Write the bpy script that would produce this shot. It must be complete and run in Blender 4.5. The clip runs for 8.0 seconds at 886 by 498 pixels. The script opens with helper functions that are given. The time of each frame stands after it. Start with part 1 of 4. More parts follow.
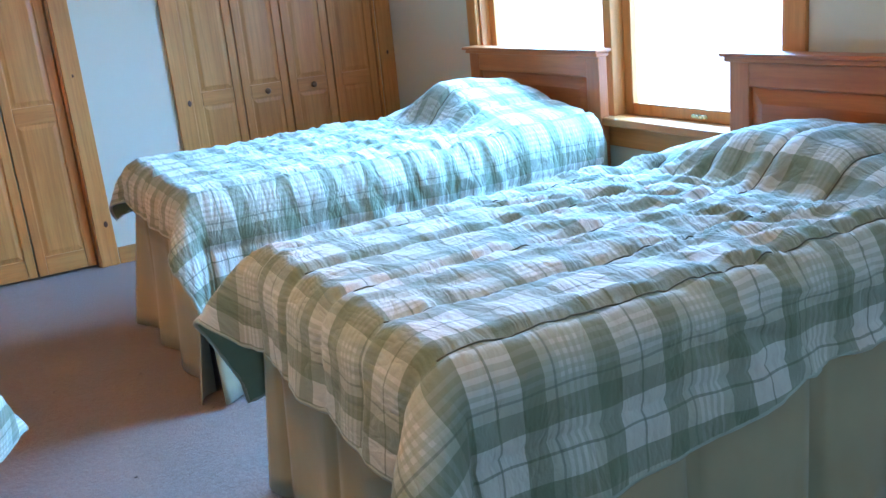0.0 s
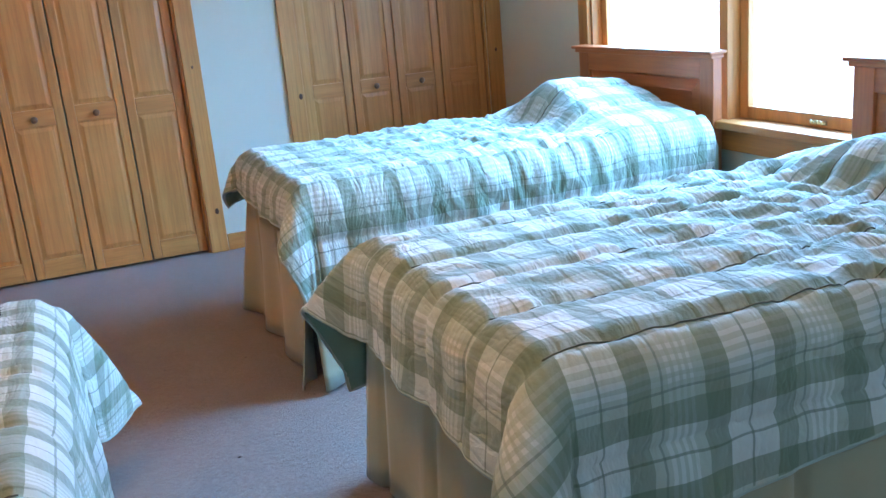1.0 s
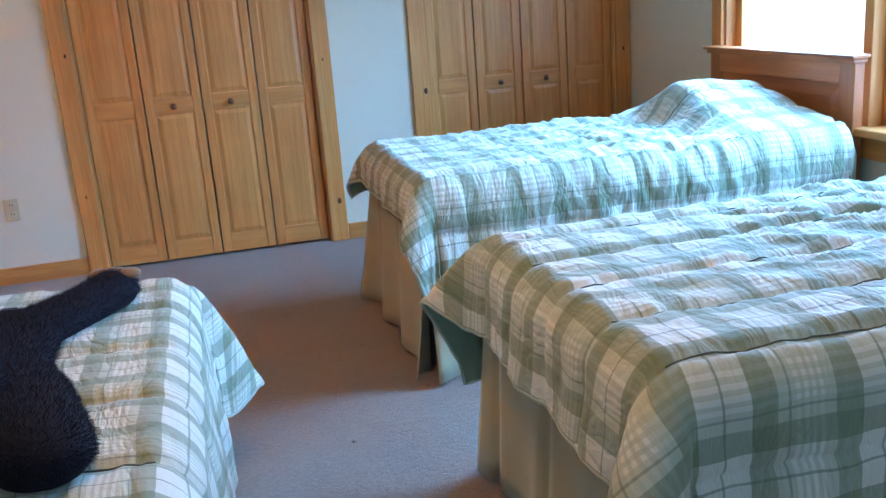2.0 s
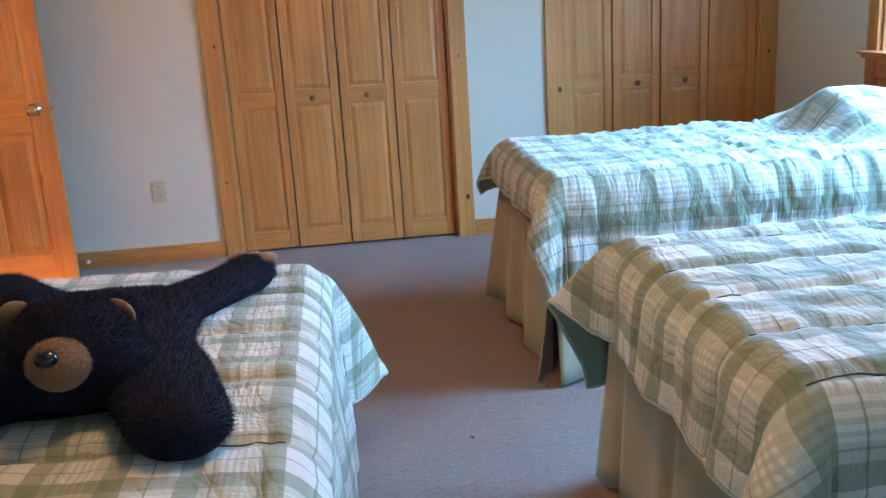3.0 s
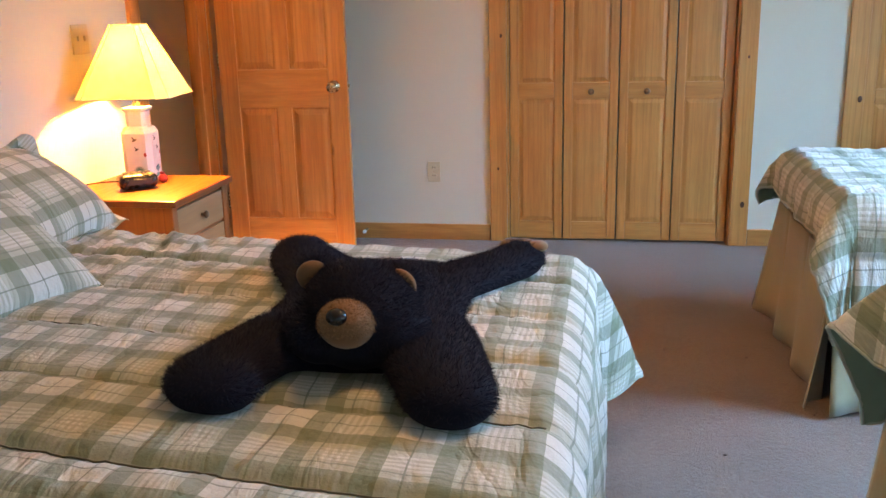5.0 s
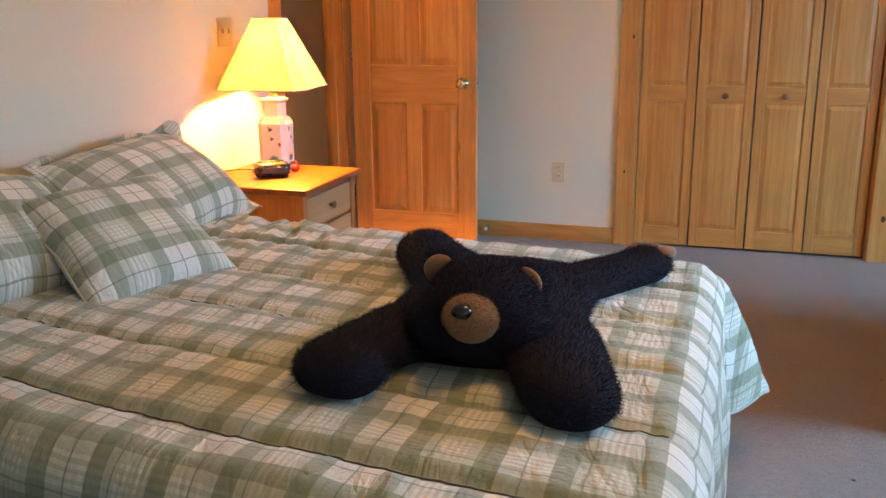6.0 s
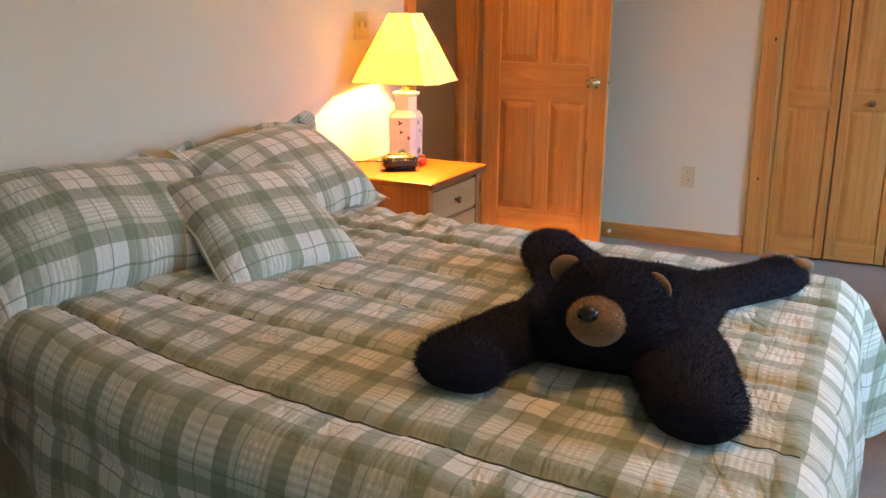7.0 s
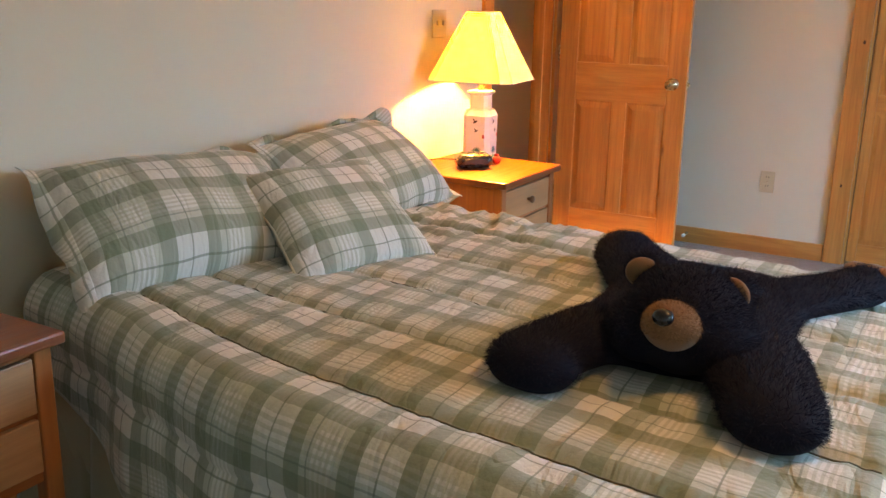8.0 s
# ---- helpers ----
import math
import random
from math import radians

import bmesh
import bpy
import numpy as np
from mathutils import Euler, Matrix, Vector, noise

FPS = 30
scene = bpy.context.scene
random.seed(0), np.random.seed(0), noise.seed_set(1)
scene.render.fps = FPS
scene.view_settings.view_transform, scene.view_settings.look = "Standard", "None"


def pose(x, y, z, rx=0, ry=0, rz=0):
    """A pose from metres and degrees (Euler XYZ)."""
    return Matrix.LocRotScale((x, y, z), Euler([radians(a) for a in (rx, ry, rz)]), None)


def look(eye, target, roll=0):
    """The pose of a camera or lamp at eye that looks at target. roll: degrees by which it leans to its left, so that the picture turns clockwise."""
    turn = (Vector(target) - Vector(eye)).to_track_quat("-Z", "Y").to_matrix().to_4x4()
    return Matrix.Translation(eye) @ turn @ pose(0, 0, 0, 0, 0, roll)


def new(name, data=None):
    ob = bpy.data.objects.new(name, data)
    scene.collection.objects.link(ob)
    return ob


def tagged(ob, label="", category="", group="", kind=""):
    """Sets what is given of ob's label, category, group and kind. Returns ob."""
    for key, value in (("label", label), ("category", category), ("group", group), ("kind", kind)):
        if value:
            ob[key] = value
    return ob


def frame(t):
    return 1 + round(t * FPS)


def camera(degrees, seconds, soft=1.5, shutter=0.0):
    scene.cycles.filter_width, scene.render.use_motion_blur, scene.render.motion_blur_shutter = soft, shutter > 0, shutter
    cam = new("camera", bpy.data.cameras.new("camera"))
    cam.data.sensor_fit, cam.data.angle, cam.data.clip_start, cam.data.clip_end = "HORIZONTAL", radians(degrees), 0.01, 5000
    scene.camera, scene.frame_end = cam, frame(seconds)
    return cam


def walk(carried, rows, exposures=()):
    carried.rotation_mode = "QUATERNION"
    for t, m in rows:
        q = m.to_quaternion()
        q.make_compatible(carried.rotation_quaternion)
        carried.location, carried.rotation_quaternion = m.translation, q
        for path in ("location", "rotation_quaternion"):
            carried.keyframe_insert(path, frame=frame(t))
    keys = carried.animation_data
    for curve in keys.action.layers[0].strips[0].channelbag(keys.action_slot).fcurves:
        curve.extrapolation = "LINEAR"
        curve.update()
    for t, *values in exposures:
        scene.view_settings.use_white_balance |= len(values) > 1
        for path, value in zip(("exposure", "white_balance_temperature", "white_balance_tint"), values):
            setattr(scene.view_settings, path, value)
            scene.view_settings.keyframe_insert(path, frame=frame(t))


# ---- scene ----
cam = camera(52.1, 8.0)
PATH = [
    (0, (0.099, -0.048, 1.291), (0.987, 1.655, 0.731), -5.7),
    (0.5, (0.088, -0.047, 1.294), (0.889, 1.7, 0.741), -5.4),
    (1, (0.077, -0.043, 1.295), (0.773, 1.75, 0.749), -5.1),
    (1.5, (0.062, -0.046, 1.302), (0.642, 1.79, 0.761), -4.7),
    (3, (0.033, -0.037, 1.302), (0.231, 1.884, 0.779), -3.5),
    (3.5, (0.019, -0.034, 1.302), (0.066, 1.897, 0.785), -2.9),
    (4, (0.011, -0.036, 1.3), (-0.077, 1.895, 0.787), -2.4),
    (4.5, (0.0, -0.041, 1.306), (-0.223, 1.879, 0.792), -1.9),
    (6, (-0.029, -0.06, 1.306), (-0.632, 1.777, 0.792), -0.5),
    (6.5, (-0.038, -0.062, 1.305), (-0.762, 1.729, 0.789), -0.0),
    (7, (-0.047, -0.067, 1.306), (-0.889, 1.671, 0.786), 0.5),
    (7.5, (-0.054, -0.072, 1.306), (-0.983, 1.62, 0.783), 0.9),
    (8, (-0.055, -0.075, 1.304), (-1.03, 1.591, 0.78), 1.0),
]
walk(cam, [(t, look(eye, target, roll)) for t, eye, target, roll in PATH], [(0, 0.16, 5650, 11), (1.5, 0.12, 5750, 11), (3.2, 0.09, 6250, 14), (4.5, 0.08, 7050, 18), (6.5, 0.06, 7800, 17), (8, 0.06, 8150, 17)])

# ---- world and lights ----
world = bpy.data.worlds.new("world")
scene.world = world
world.use_nodes = True
wn = world.node_tree.nodes
sky = wn.new("ShaderNodeTexSky")
sky.sky_type = "NISHITA"
sky.sun_disc = False
sky.sun_elevation, sky.sun_rotation = radians(48), radians(160)
world.node_tree.links.new(sky.outputs[0], wn["Background"].inputs[0])
wn["Background"].inputs[1].default_value = 0.15


def area_lamp(name, m, sx, sy, watts, colour):
    data = bpy.data.lights.new(name, "AREA")
    data.shape, data.size, data.size_y, data.energy, data.color = "RECTANGLE", sx, sy, watts, colour
    ob = new(name, data)
    ob.matrix_world = m
    return ob


# daylight that comes in through the window's opening
area_lamp("window_daylight", pose(2.66, 3.01, 1.42, 0, 90, 0), 1.36, 1.88, 46, (0.28, 0.57, 1.0))
# the sky above, seen from the room through the same window
area_lamp("sky_daylight", look((5.2, 4.1, 3.45), (1.1, 3.3, 0.62)), 9.0, 2.8, 4700, (0.23, 0.55, 1.0))
# cool fill added at an unseen opening further along the same wall, beside the camera
area_lamp("side_window_daylight", look((2.62, -0.55, 1.5), (0.6, 0.9, 0.6)), 1.2, 1.2, 6.5, (0.40, 0.66, 1.0))
# an unseen warm ceiling light, assumed and added in the middle of the room
area_lamp("ceiling_bulb", pose(0.2, 1.6, 2.345), 0.30, 0.30, 18.5, (1.0, 0.56, 0.21))
bulb = bpy.data.lights.new("lamp_bulb", "POINT")
bulb.energy, bulb.color, bulb.shadow_soft_size = 365, (1.0, 0.44, 0.075), 0.04
bulb_ob = new("lamp_bulb", bulb)
bulb_ob.location = (-1.89, 3.36, 1.165)


# ---- material helpers ----
class Mat:
    def __init__(self, name):
        self.m = bpy.data.materials.new(name)
        self.m.use_nodes = True
        self.nt = self.m.node_tree
        self.bsdf = self.nt.nodes["Principled BSDF"]

    def node(self, kind, **ins):
        n = self.nt.nodes.new(kind)
        for k, v in ins.items():
            n.inputs[k.replace("_", " ")].default_value = v
        return n

    def link(self, a, b):
        self.nt.links.new(a, b)

    def coords(self, scale=(1, 1, 1), what="Object", shift=True):
        tc = self.node("ShaderNodeTexCoord")
        mp = self.node("ShaderNodeMapping")
        mp.inputs["Scale"].default_value = scale
        if shift:
            oi = self.node("ShaderNodeObjectInfo")
            mul = self.node("ShaderNodeVectorMath")
            mul.operation = "MULTIPLY_ADD"
            mul.inputs[1].default_value = (17.0, 23.0, 31.0)
            self.link(oi.outputs["Random"], mul.inputs[0])
            self.link(tc.outputs[what], mul.inputs[2])
            self.link(mul.outputs[0], mp.inputs[0])
        else:
            self.link(tc.outputs[what], mp.inputs[0])
        return mp.outputs[0]

    def noise(self, vec, scale, detail=4.0, rough=0.55):
        n = self.node("ShaderNodeTexNoise", Scale=scale, Detail=detail, Roughness=rough)
        self.link(vec, n.inputs["Vector"])
        return n.outputs["Fac"]

    def ramp(self, fac, stops, interp="LINEAR"):
        r = self.node("ShaderNodeValToRGB")
        r.color_ramp.interpolation = interp
        el = r.color_ramp.elements
        while len(el) < len(stops):
            el.new(1.0)
        for e, (p, c) in zip(el, stops):
            e.position = p
            e.color = (*c, 1.0) if len(c) == 3 else c
        if fac is not None:
            self.link(fac, r.inputs[0])
        return r.outputs[0]

    def mix(self, fac, a, b, mode="MIX"):
        n = self.node("ShaderNodeMix")
        n.data_type, n.blend_type = "RGBA", mode
        for sock, v in ((n.inputs[0], fac), (n.inputs[6], a), (n.inputs[7], b)):
            if isinstance(v, (int, float)):
                sock.default_value = v
            elif isinstance(v, tuple):
                sock.default_value = (*v, 1.0)
            else:
                self.link(v, sock)
        return n.outputs[2]

    def bump(self, height, strength, dist, before=None):
        b = self.node("ShaderNodeBump", Strength=strength, Distance=dist)
        self.link(height, b.inputs["Height"])
        if before is not None:
            self.link(before, b.inputs["Normal"])
        return b.outputs[0]

    def done(self, colour, rough=0.6, normal=None, **more):
        for sock, v in (("Base Color", colour), ("Roughness", rough), ("Normal", normal)):
            if v is None:
                continue
            if isinstance(v, tuple):
                self.bsdf.inputs[sock].default_value = (*v, 1.0)
            elif isinstance(v, (int, float)):
                self.bsdf.inputs[sock].default_value = v
            else:
                self.link(v, self.bsdf.inputs[sock])
        for k, v in more.items():
            self.bsdf.inputs[k.replace("_", " ")].default_value = v
        return self.m


def wood(name, dark, mid, light, along="z", rough=0.38, knots=0.0, coat=0.15):
    """Varnished wood whose grain runs along one axis of the object."""
    a = Mat(name)
    s = {"x": (0.06, 1, 1), "y": (1, 0.06, 1), "z": (1, 1, 0.06)}[along]
    vec = a.coords(s)
    wide = a.noise(vec, 14, 3, 0.6)
    fine = a.noise(vec, 110, 3, 0.7)
    rings = a.node("ShaderNodeTexWave", Scale=9.0, Distortion=7.0, Detail=3.0)
    rings.inputs["Detail Scale"].default_value = 1.2
    a.link(vec, rings.inputs["Vector"])
    c = a.ramp(wide, [(0.28, dark), (0.5, mid), (0.72, light)])
    c = a.mix(a.ramp(rings.outputs["Fac"], [(0.0, (0.0,) * 3), (0.75, (0.05,) * 3), (1.0, (0.45,) * 3)]), c, dark)
    c = a.mix(0.22, c, a.ramp(fine, [(0.35, (0.35, 0.3, 0.25)), (0.65, (1, 1, 1))]), "MULTIPLY")
    if knots:
        v2 = a.coords({"x": (0.5, 1, 1), "y": (1, 0.5, 1), "z": (1, 1, 0.5)}[along])
        vo = a.node("ShaderNodeTexVoronoi", Scale=4.5)
        a.link(v2, vo.inputs["Vector"])
        k = a.ramp(vo.outputs["Distance"], [(0.0, (1, 1, 1)), (0.05 * knots, (0.8,) * 3), (0.11 * knots, (0, 0, 0))])
        c = a.mix(k, c, (0.10, 0.035, 0.012))
    blotch = a.noise(a.coords((1, 1, 1)), 3.0, 2)
    c = a.mix(0.3, c, a.ramp(blotch, [(0.3, (0.6, 0.55, 0.5)), (0.7, (1, 1, 1))]), "MULTIPLY")
    return a.done(c, a.ramp(fine, [(0.3, (rough,) * 3), (0.7, (rough + 0.14,) * 3)]), a.bump(fine, 0.12, 0.002), Coat_Weight=coat, Coat_Roughness=0.25)


def paint(name, colour, rough=0.75, grain=260, depth=0.0006):
    a = Mat(name)
    vec = a.coords(shift=False)
    big = a.noise(vec, 1.4, 3)
    small = a.noise(vec, grain, 2)
    c = a.mix(0.12, colour, a.ramp(big, [(0.3, tuple(v * 0.8 for v in colour)), (0.7, colour)]))
    return a.done(c, rough, a.bump(small, 0.25, depth))


def cloth(name, colour, rough=0.92, weave=700.0):
    a = Mat(name)
    vec = a.coords()
    big = a.noise(vec, 6, 3)
    fine = a.noise(vec, weave, 1)
    c = a.mix(0.35, colour, a.ramp(big, [(0.3, tuple(v * 0.72 for v in colour)), (0.7, colour)]))
    nrm = a.bump(fine, 0.3, 0.0008, a.bump(big, 0.35, 0.01))
    return a.done(c, rough, nrm, Sheen_Weight=0.25)


SAGE, PALE, MIDG, LINE = (0.175, 0.205, 0.128), (0.59, 0.575, 0.515), (0.41, 0.415, 0.32), (0.19, 0.21, 0.16)


def plaid(name, period=0.29, turn=0.0):
    """Woven check: the mean of a warp and a weft of sage, pale and lined stripes, in metres of cloth."""
    a = Mat(name)
    tc = a.node("ShaderNodeTexCoord")
    mp = a.node("ShaderNodeMapping")
    mp.inputs["Rotation"].default_value[2] = turn
    a.link(tc.outputs["UV"], mp.inputs[0])
    wob = a.node("ShaderNodeTexNoise", Scale=9.0, Detail=1.0)
    a.link(mp.outputs[0], wob.inputs["Vector"])
    add = a.node("ShaderNodeVectorMath")
    add.operation = "MULTIPLY_ADD"
    add.inputs[1].default_value = (0.012, 0.012, 0)
    a.link(wob.outputs["Color"], add.inputs[0])
    a.link(mp.outputs[0], add.inputs[2])
    sep = a.node("ShaderNodeSeparateXYZ")
    a.link(add.outputs[0], sep.inputs[0])
    stops = [(0.0, SAGE), (0.16, PALE), (0.31, LINE), (0.328, PALE), (0.49, SAGE), (0.64, MIDG), (0.70, LINE), (0.715, MIDG)]
    for n in range(4):
        stops += [(0.75 + 0.05 * n, PALE), (0.775 + 0.05 * n, MIDG)]
    both = []
    for sock in (0, 1):
        d = a.node("ShaderNodeMath")
        d.operation = "DIVIDE"
        d.inputs[1].default_value = period
        a.link(sep.outputs[sock], d.inputs[0])
        f = a.node("ShaderNodeMath")
        f.operation = "FRACT"
        a.link(d.outputs[0], f.inputs[0])
        both.append(a.ramp(f.outputs[0], stops, "CONSTANT"))
    c = a.mix(0.5, a.mix(0.5, both[0], both[1]), a.mix(1.0, both[0], both[1], "DARKEN"))
    big = a.noise(mp.outputs[0], 5, 3)
    c = a.mix(0.35, c, a.ramp(big, [(0.3, (0.78, 0.76, 0.72)), (0.7, (1, 1, 1))]), "MULTIPLY")
    fine = a.noise(mp.outputs[0], 650, 1)
    pucker = a.noise(mp.outputs[0], 30, 4, 0.65)
    drawn = a.node("ShaderNodeMapping")
    drawn.inputs["Rotation"].default_value[2] = 0.35
    drawn.inputs["Scale"].default_value = (13.0, 4.5, 1.0)
    a.link(tc.outputs["UV"], drawn.inputs[0])
    crease = a.node("ShaderNodeTexNoise", Scale=1.0, Detail=3.0, Roughness=0.55, Distortion=0.6)
    a.link(drawn.outputs[0], crease.inputs["Vector"])
    fold = a.ramp(crease.outputs[0], [(0.40, (1, 1, 1)), (0.50, (0, 0, 0)), (0.60, (1, 1, 1))])
    return a.done(c, 0.88, a.bump(fine, 0.25, 0.0007, a.bump(pucker, 0.6, 0.006, a.bump(fold, 0.42, 0.006))), Sheen_Weight=0.2)


M = {}
PD, PM, PL = (0.52, 0.20, 0.048), (0.63, 0.265, 0.068), (0.70, 0.33, 0.092)
for ax in "xyz":
    M["pine_" + ax] = wood("pine_grain_" + ax, PD, PM, PL, ax, knots=1.0)
    M["clear_" + ax] = wood("clear_pine_" + ax, PD, PM, PL, ax, knots=0.0)
    M["cherry_" + ax] = wood("cherry_wood_" + ax, (0.40, 0.115, 0.035), (0.50, 0.16, 0.048), (0.58, 0.21, 0.07), ax, 0.32)
    M["oak_" + ax] = wood("honey_oak_" + ax, (0.28, 0.078, 0.018), (0.36, 0.105, 0.024), (0.42, 0.14, 0.034), ax, 0.35)
    # the same oak, colour lowered to offset strong lamp light on the tops
    M["dark_oak_" + ax] = wood("lamp_dimmed_oak_" + ax, (0.19, 0.047, 0.011), (0.24, 0.064, 0.015), (0.29, 0.086, 0.021), ax, 0.35)
    M["maple_" + ax] = wood("pale_maple_" + ax, (0.36, 0.17, 0.07), (0.43, 0.215, 0.095), (0.49, 0.26, 0.125), ax, 0.4)
M["wall"] = paint("wall_paint", (0.63, 0.585, 0.455))
M["ceiling"] = paint("ceiling_paint", (0.82, 0.77, 0.68))
M["plaid"] = plaid("plaid_cotton", 0.315)
M["plaid_small"] = plaid("small_plaid_cotton", 0.242)
M["plaid_turned"] = plaid("plaid_cotton_turned", 0.25)
M["sage"] = cloth("sage_lining", (0.20, 0.27, 0.185))
M["khaki"] = cloth("khaki_skirt", (0.37, 0.315, 0.19))
M["sheet"] = cloth("pale_sheet", (0.34, 0.38, 0.27))
M["hem"] = cloth("hem_cotton", (0.40, 0.42, 0.34))
# dark cloth colour that stands in for the contact shadow in seam creases
M["crease_shade"] = cloth("seam_crease_shade", (0.11, 0.105, 0.065))
M["piping"] = cloth("cream_piping", (0.66, 0.62, 0.5))
a = Mat("dark_fur")
geo = a.node("ShaderNodeNewGeometry")
tint = a.ramp(geo.outputs["Random Per Island"], [(0.0, (0.004, 0.005, 0.012)), (0.6, (0.008, 0.009, 0.019)), (0.85, (0.012, 0.010, 0.019)), (1.0, (0.022, 0.015, 0.019))])
M["fur"] = a.done(tint, 0.85, None, Specular_IOR_Level=0.2)
a = Mat("tan_fur")
geo = a.node("ShaderNodeNewGeometry")
M["tan_pile"] = a.done(a.ramp(geo.outputs["Random Per Island"], [(0.0, (0.12, 0.055, 0.022)), (0.5, (0.24, 0.118, 0.05)), (1.0, (0.36, 0.19, 0.085))]), 0.9)
M["tan"] = cloth("tan_plush", (0.23, 0.112, 0.046), 0.9, 400)


def plain(name, colour, rough, metal=0.0, **more):
    a = Mat(name)
    n = a.noise(a.coords(), 60, 3)
    c = a.mix(0.2, colour, a.ramp(n, [(0.3, tuple(v * 0.75 for v in colour)), (0.7, colour)]))
    return a.done(c, a.ramp(n, [(0.3, (rough,) * 3), (0.7, (min(1, rough + 0.1),) * 3)]), None, Metallic=metal, **more)


M["nickel"] = plain("satin_brass", (0.50, 0.41, 0.26), 0.22, 1.0)
M["black"] = plain("black_plastic", (0.014, 0.013, 0.014), 0.22)
M["red"] = plain("red_plastic", (0.35, 0.02, 0.015), 0.3)
M["ivory"] = plain("ivory_plastic", (0.55, 0.47, 0.30), 0.4)
M["slot"] = plain("dark_slot", (0.03, 0.025, 0.02), 0.6)
M["china"] = plain("white_china", (0.78, 0.76, 0.70), 0.14, 0.0, Coat_Weight=0.4)
M["teal"] = plain("painted_teal", (0.05, 0.16, 0.14), 0.3)
M["bird"] = plain("painted_bird", (0.06, 0.03, 0.02), 0.3)
M["bud"] = plain("painted_red", (0.45, 0.05, 0.03), 0.3)
M["white"] = plain("white_plastic", (0.72, 0.72, 0.74), 0.4)
M["knob_wood"] = wood("dark_knob_wood", (0.12, 0.055, 0.02), (0.20, 0.09, 0.035), (0.26, 0.13, 0.05), "y", 0.35)
M["knot"] = wood("pine_knot", (0.07, 0.02, 0.008), (0.11, 0.035, 0.013), (0.16, 0.055, 0.02), "z", 0.4)
M["nose"] = plain("black_nose", (0.008, 0.008, 0.009), 0.2)
M["hall"] = paint("hall_paint", (0.86, 0.64, 0.42))
# wall tone darkened in the paint to give the closets' inner shade
M["closet_shade"] = paint("closet_shade_paint", (0.3, 0.26, 0.2))

a = Mat("lamp_shade_cloth")
vec = a.coords()
n = a.noise(vec, 500, 2)
tr = a.node("ShaderNodeBsdfTranslucent")
tr.inputs[0].default_value = (0.80, 0.69, 0.12, 1)
df = a.node("ShaderNodeBsdfDiffuse")
df.inputs[0].default_value = (0.80, 0.74, 0.55, 1)
mx = a.node("ShaderNodeMixShader")
mx.inputs[0].default_value = 0.105
a.link(df.outputs[0], mx.inputs[1])
a.link(tr.outputs[0], mx.inputs[2])
a.link(a.bump(n, 0.2, 0.001), df.inputs["Normal"])
a.link(mx.outputs[0], a.nt.nodes["Material Output"].inputs[0])
M["shade"] = a.m

a = Mat("window_glass")
gl = a.node("ShaderNodeBsdfGlass", Roughness=0.0, IOR=1.45)
gl.inputs[0].default_value = (0.96, 0.98, 0.97, 1)
tp = a.node("ShaderNodeBsdfTransparent")
mx = a.node("ShaderNodeMixShader")
mx.inputs[0].default_value = 0.12
a.link(tp.outputs[0], mx.inputs[1])
a.link(gl.outputs[0], mx.inputs[2])
a.link(mx.outputs[0], a.nt.nodes["Material Output"].inputs[0])
M["glass"] = a.m

a = Mat("bright_outdoors")
em = a.node("ShaderNodeEmission")
em.inputs[0].default_value = (0.93, 0.97, 1.0, 1)
em.inputs[1].default_value = 1.7
a.link(em.outputs[0], a.nt.nodes["Material Output"].inputs[0])
M["outdoors"] = a.m

a = Mat("frosted_glass")
M["frosted"] = a.done((0.85, 0.82, 0.76), 0.5, None, Transmission_Weight=0.6)

a = Mat("beige_carpet")
vec = a.coords(shift=False)
tuft = a.noise(vec, 420, 2, 0.7)
clump = a.noise(vec, 60, 3, 0.6)
tread = a.noise(vec, 3.2, 4, 0.6)
c = a.ramp(tuft, [(0.3, (0.172, 0.108, 0.078)), (0.7, (0.30, 0.203, 0.15))])
c = a.mix(0.65, c, a.ramp(clump, [(0.38, (0.60, 0.58, 0.56)), (0.65, (1, 1, 1))]), "MULTIPLY")
c = a.mix(0.6, c, a.ramp(tread, [(0.35, (0.72, 0.70, 0.68)), (0.65, (1, 1, 1))]), "MULTIPLY")
M["carpet"] = a.done(c, 0.97, a.bump(tuft, 0.7, 0.006, a.bump(clump, 0.5, 0.01)), Sheen_Weight=0.3)


# ---- mesh helpers ----
def bake(name, bm, mat, smooth=False):
    me = bpy.data.meshes.new(name)
    bmesh.ops.recalc_face_normals(bm, faces=bm.faces)
    bm.to_mesh(me)
    bm.free()
    for mt in mat if isinstance(mat, (list, tuple)) else [mat]:
        me.materials.append(mt)
    if smooth:
        me.shade_smooth()
    return me


def part(name, bm, mat, parent=None, label="", smooth=False):
    ob = new(name, bake(name, bm, mat, smooth))
    ob.parent = parent
    if label:
        tagged(ob, label)
    return ob


def thing(name, label, category, m=None, group="", kind=""):
    ob = new(name)
    ob.matrix_world = m or Matrix()
    return tagged(ob, label, category, group, kind)


def solid(name, bm, mat, label, category, group="", kind="", smooth=False):
    return tagged(new(name, bake(name, bm, mat, smooth)), label, category, group, kind)


def box(bm, x0, x1, y0, y1, z0, z1, bev=0.0, seg=2):
    r = bmesh.ops.create_cube(bm, size=1.0, matrix=Matrix.LocRotScale(((x0 + x1) / 2, (y0 + y1) / 2, (z0 + z1) / 2), None, (x1 - x0, y1 - y0, z1 - z0)))
    if bev:
        edges = {e for v in r["verts"] for e in v.link_edges}
        bmesh.ops.bevel(bm, geom=list(edges), offset=bev, segments=seg, affect="EDGES", profile=0.5)
    return bm


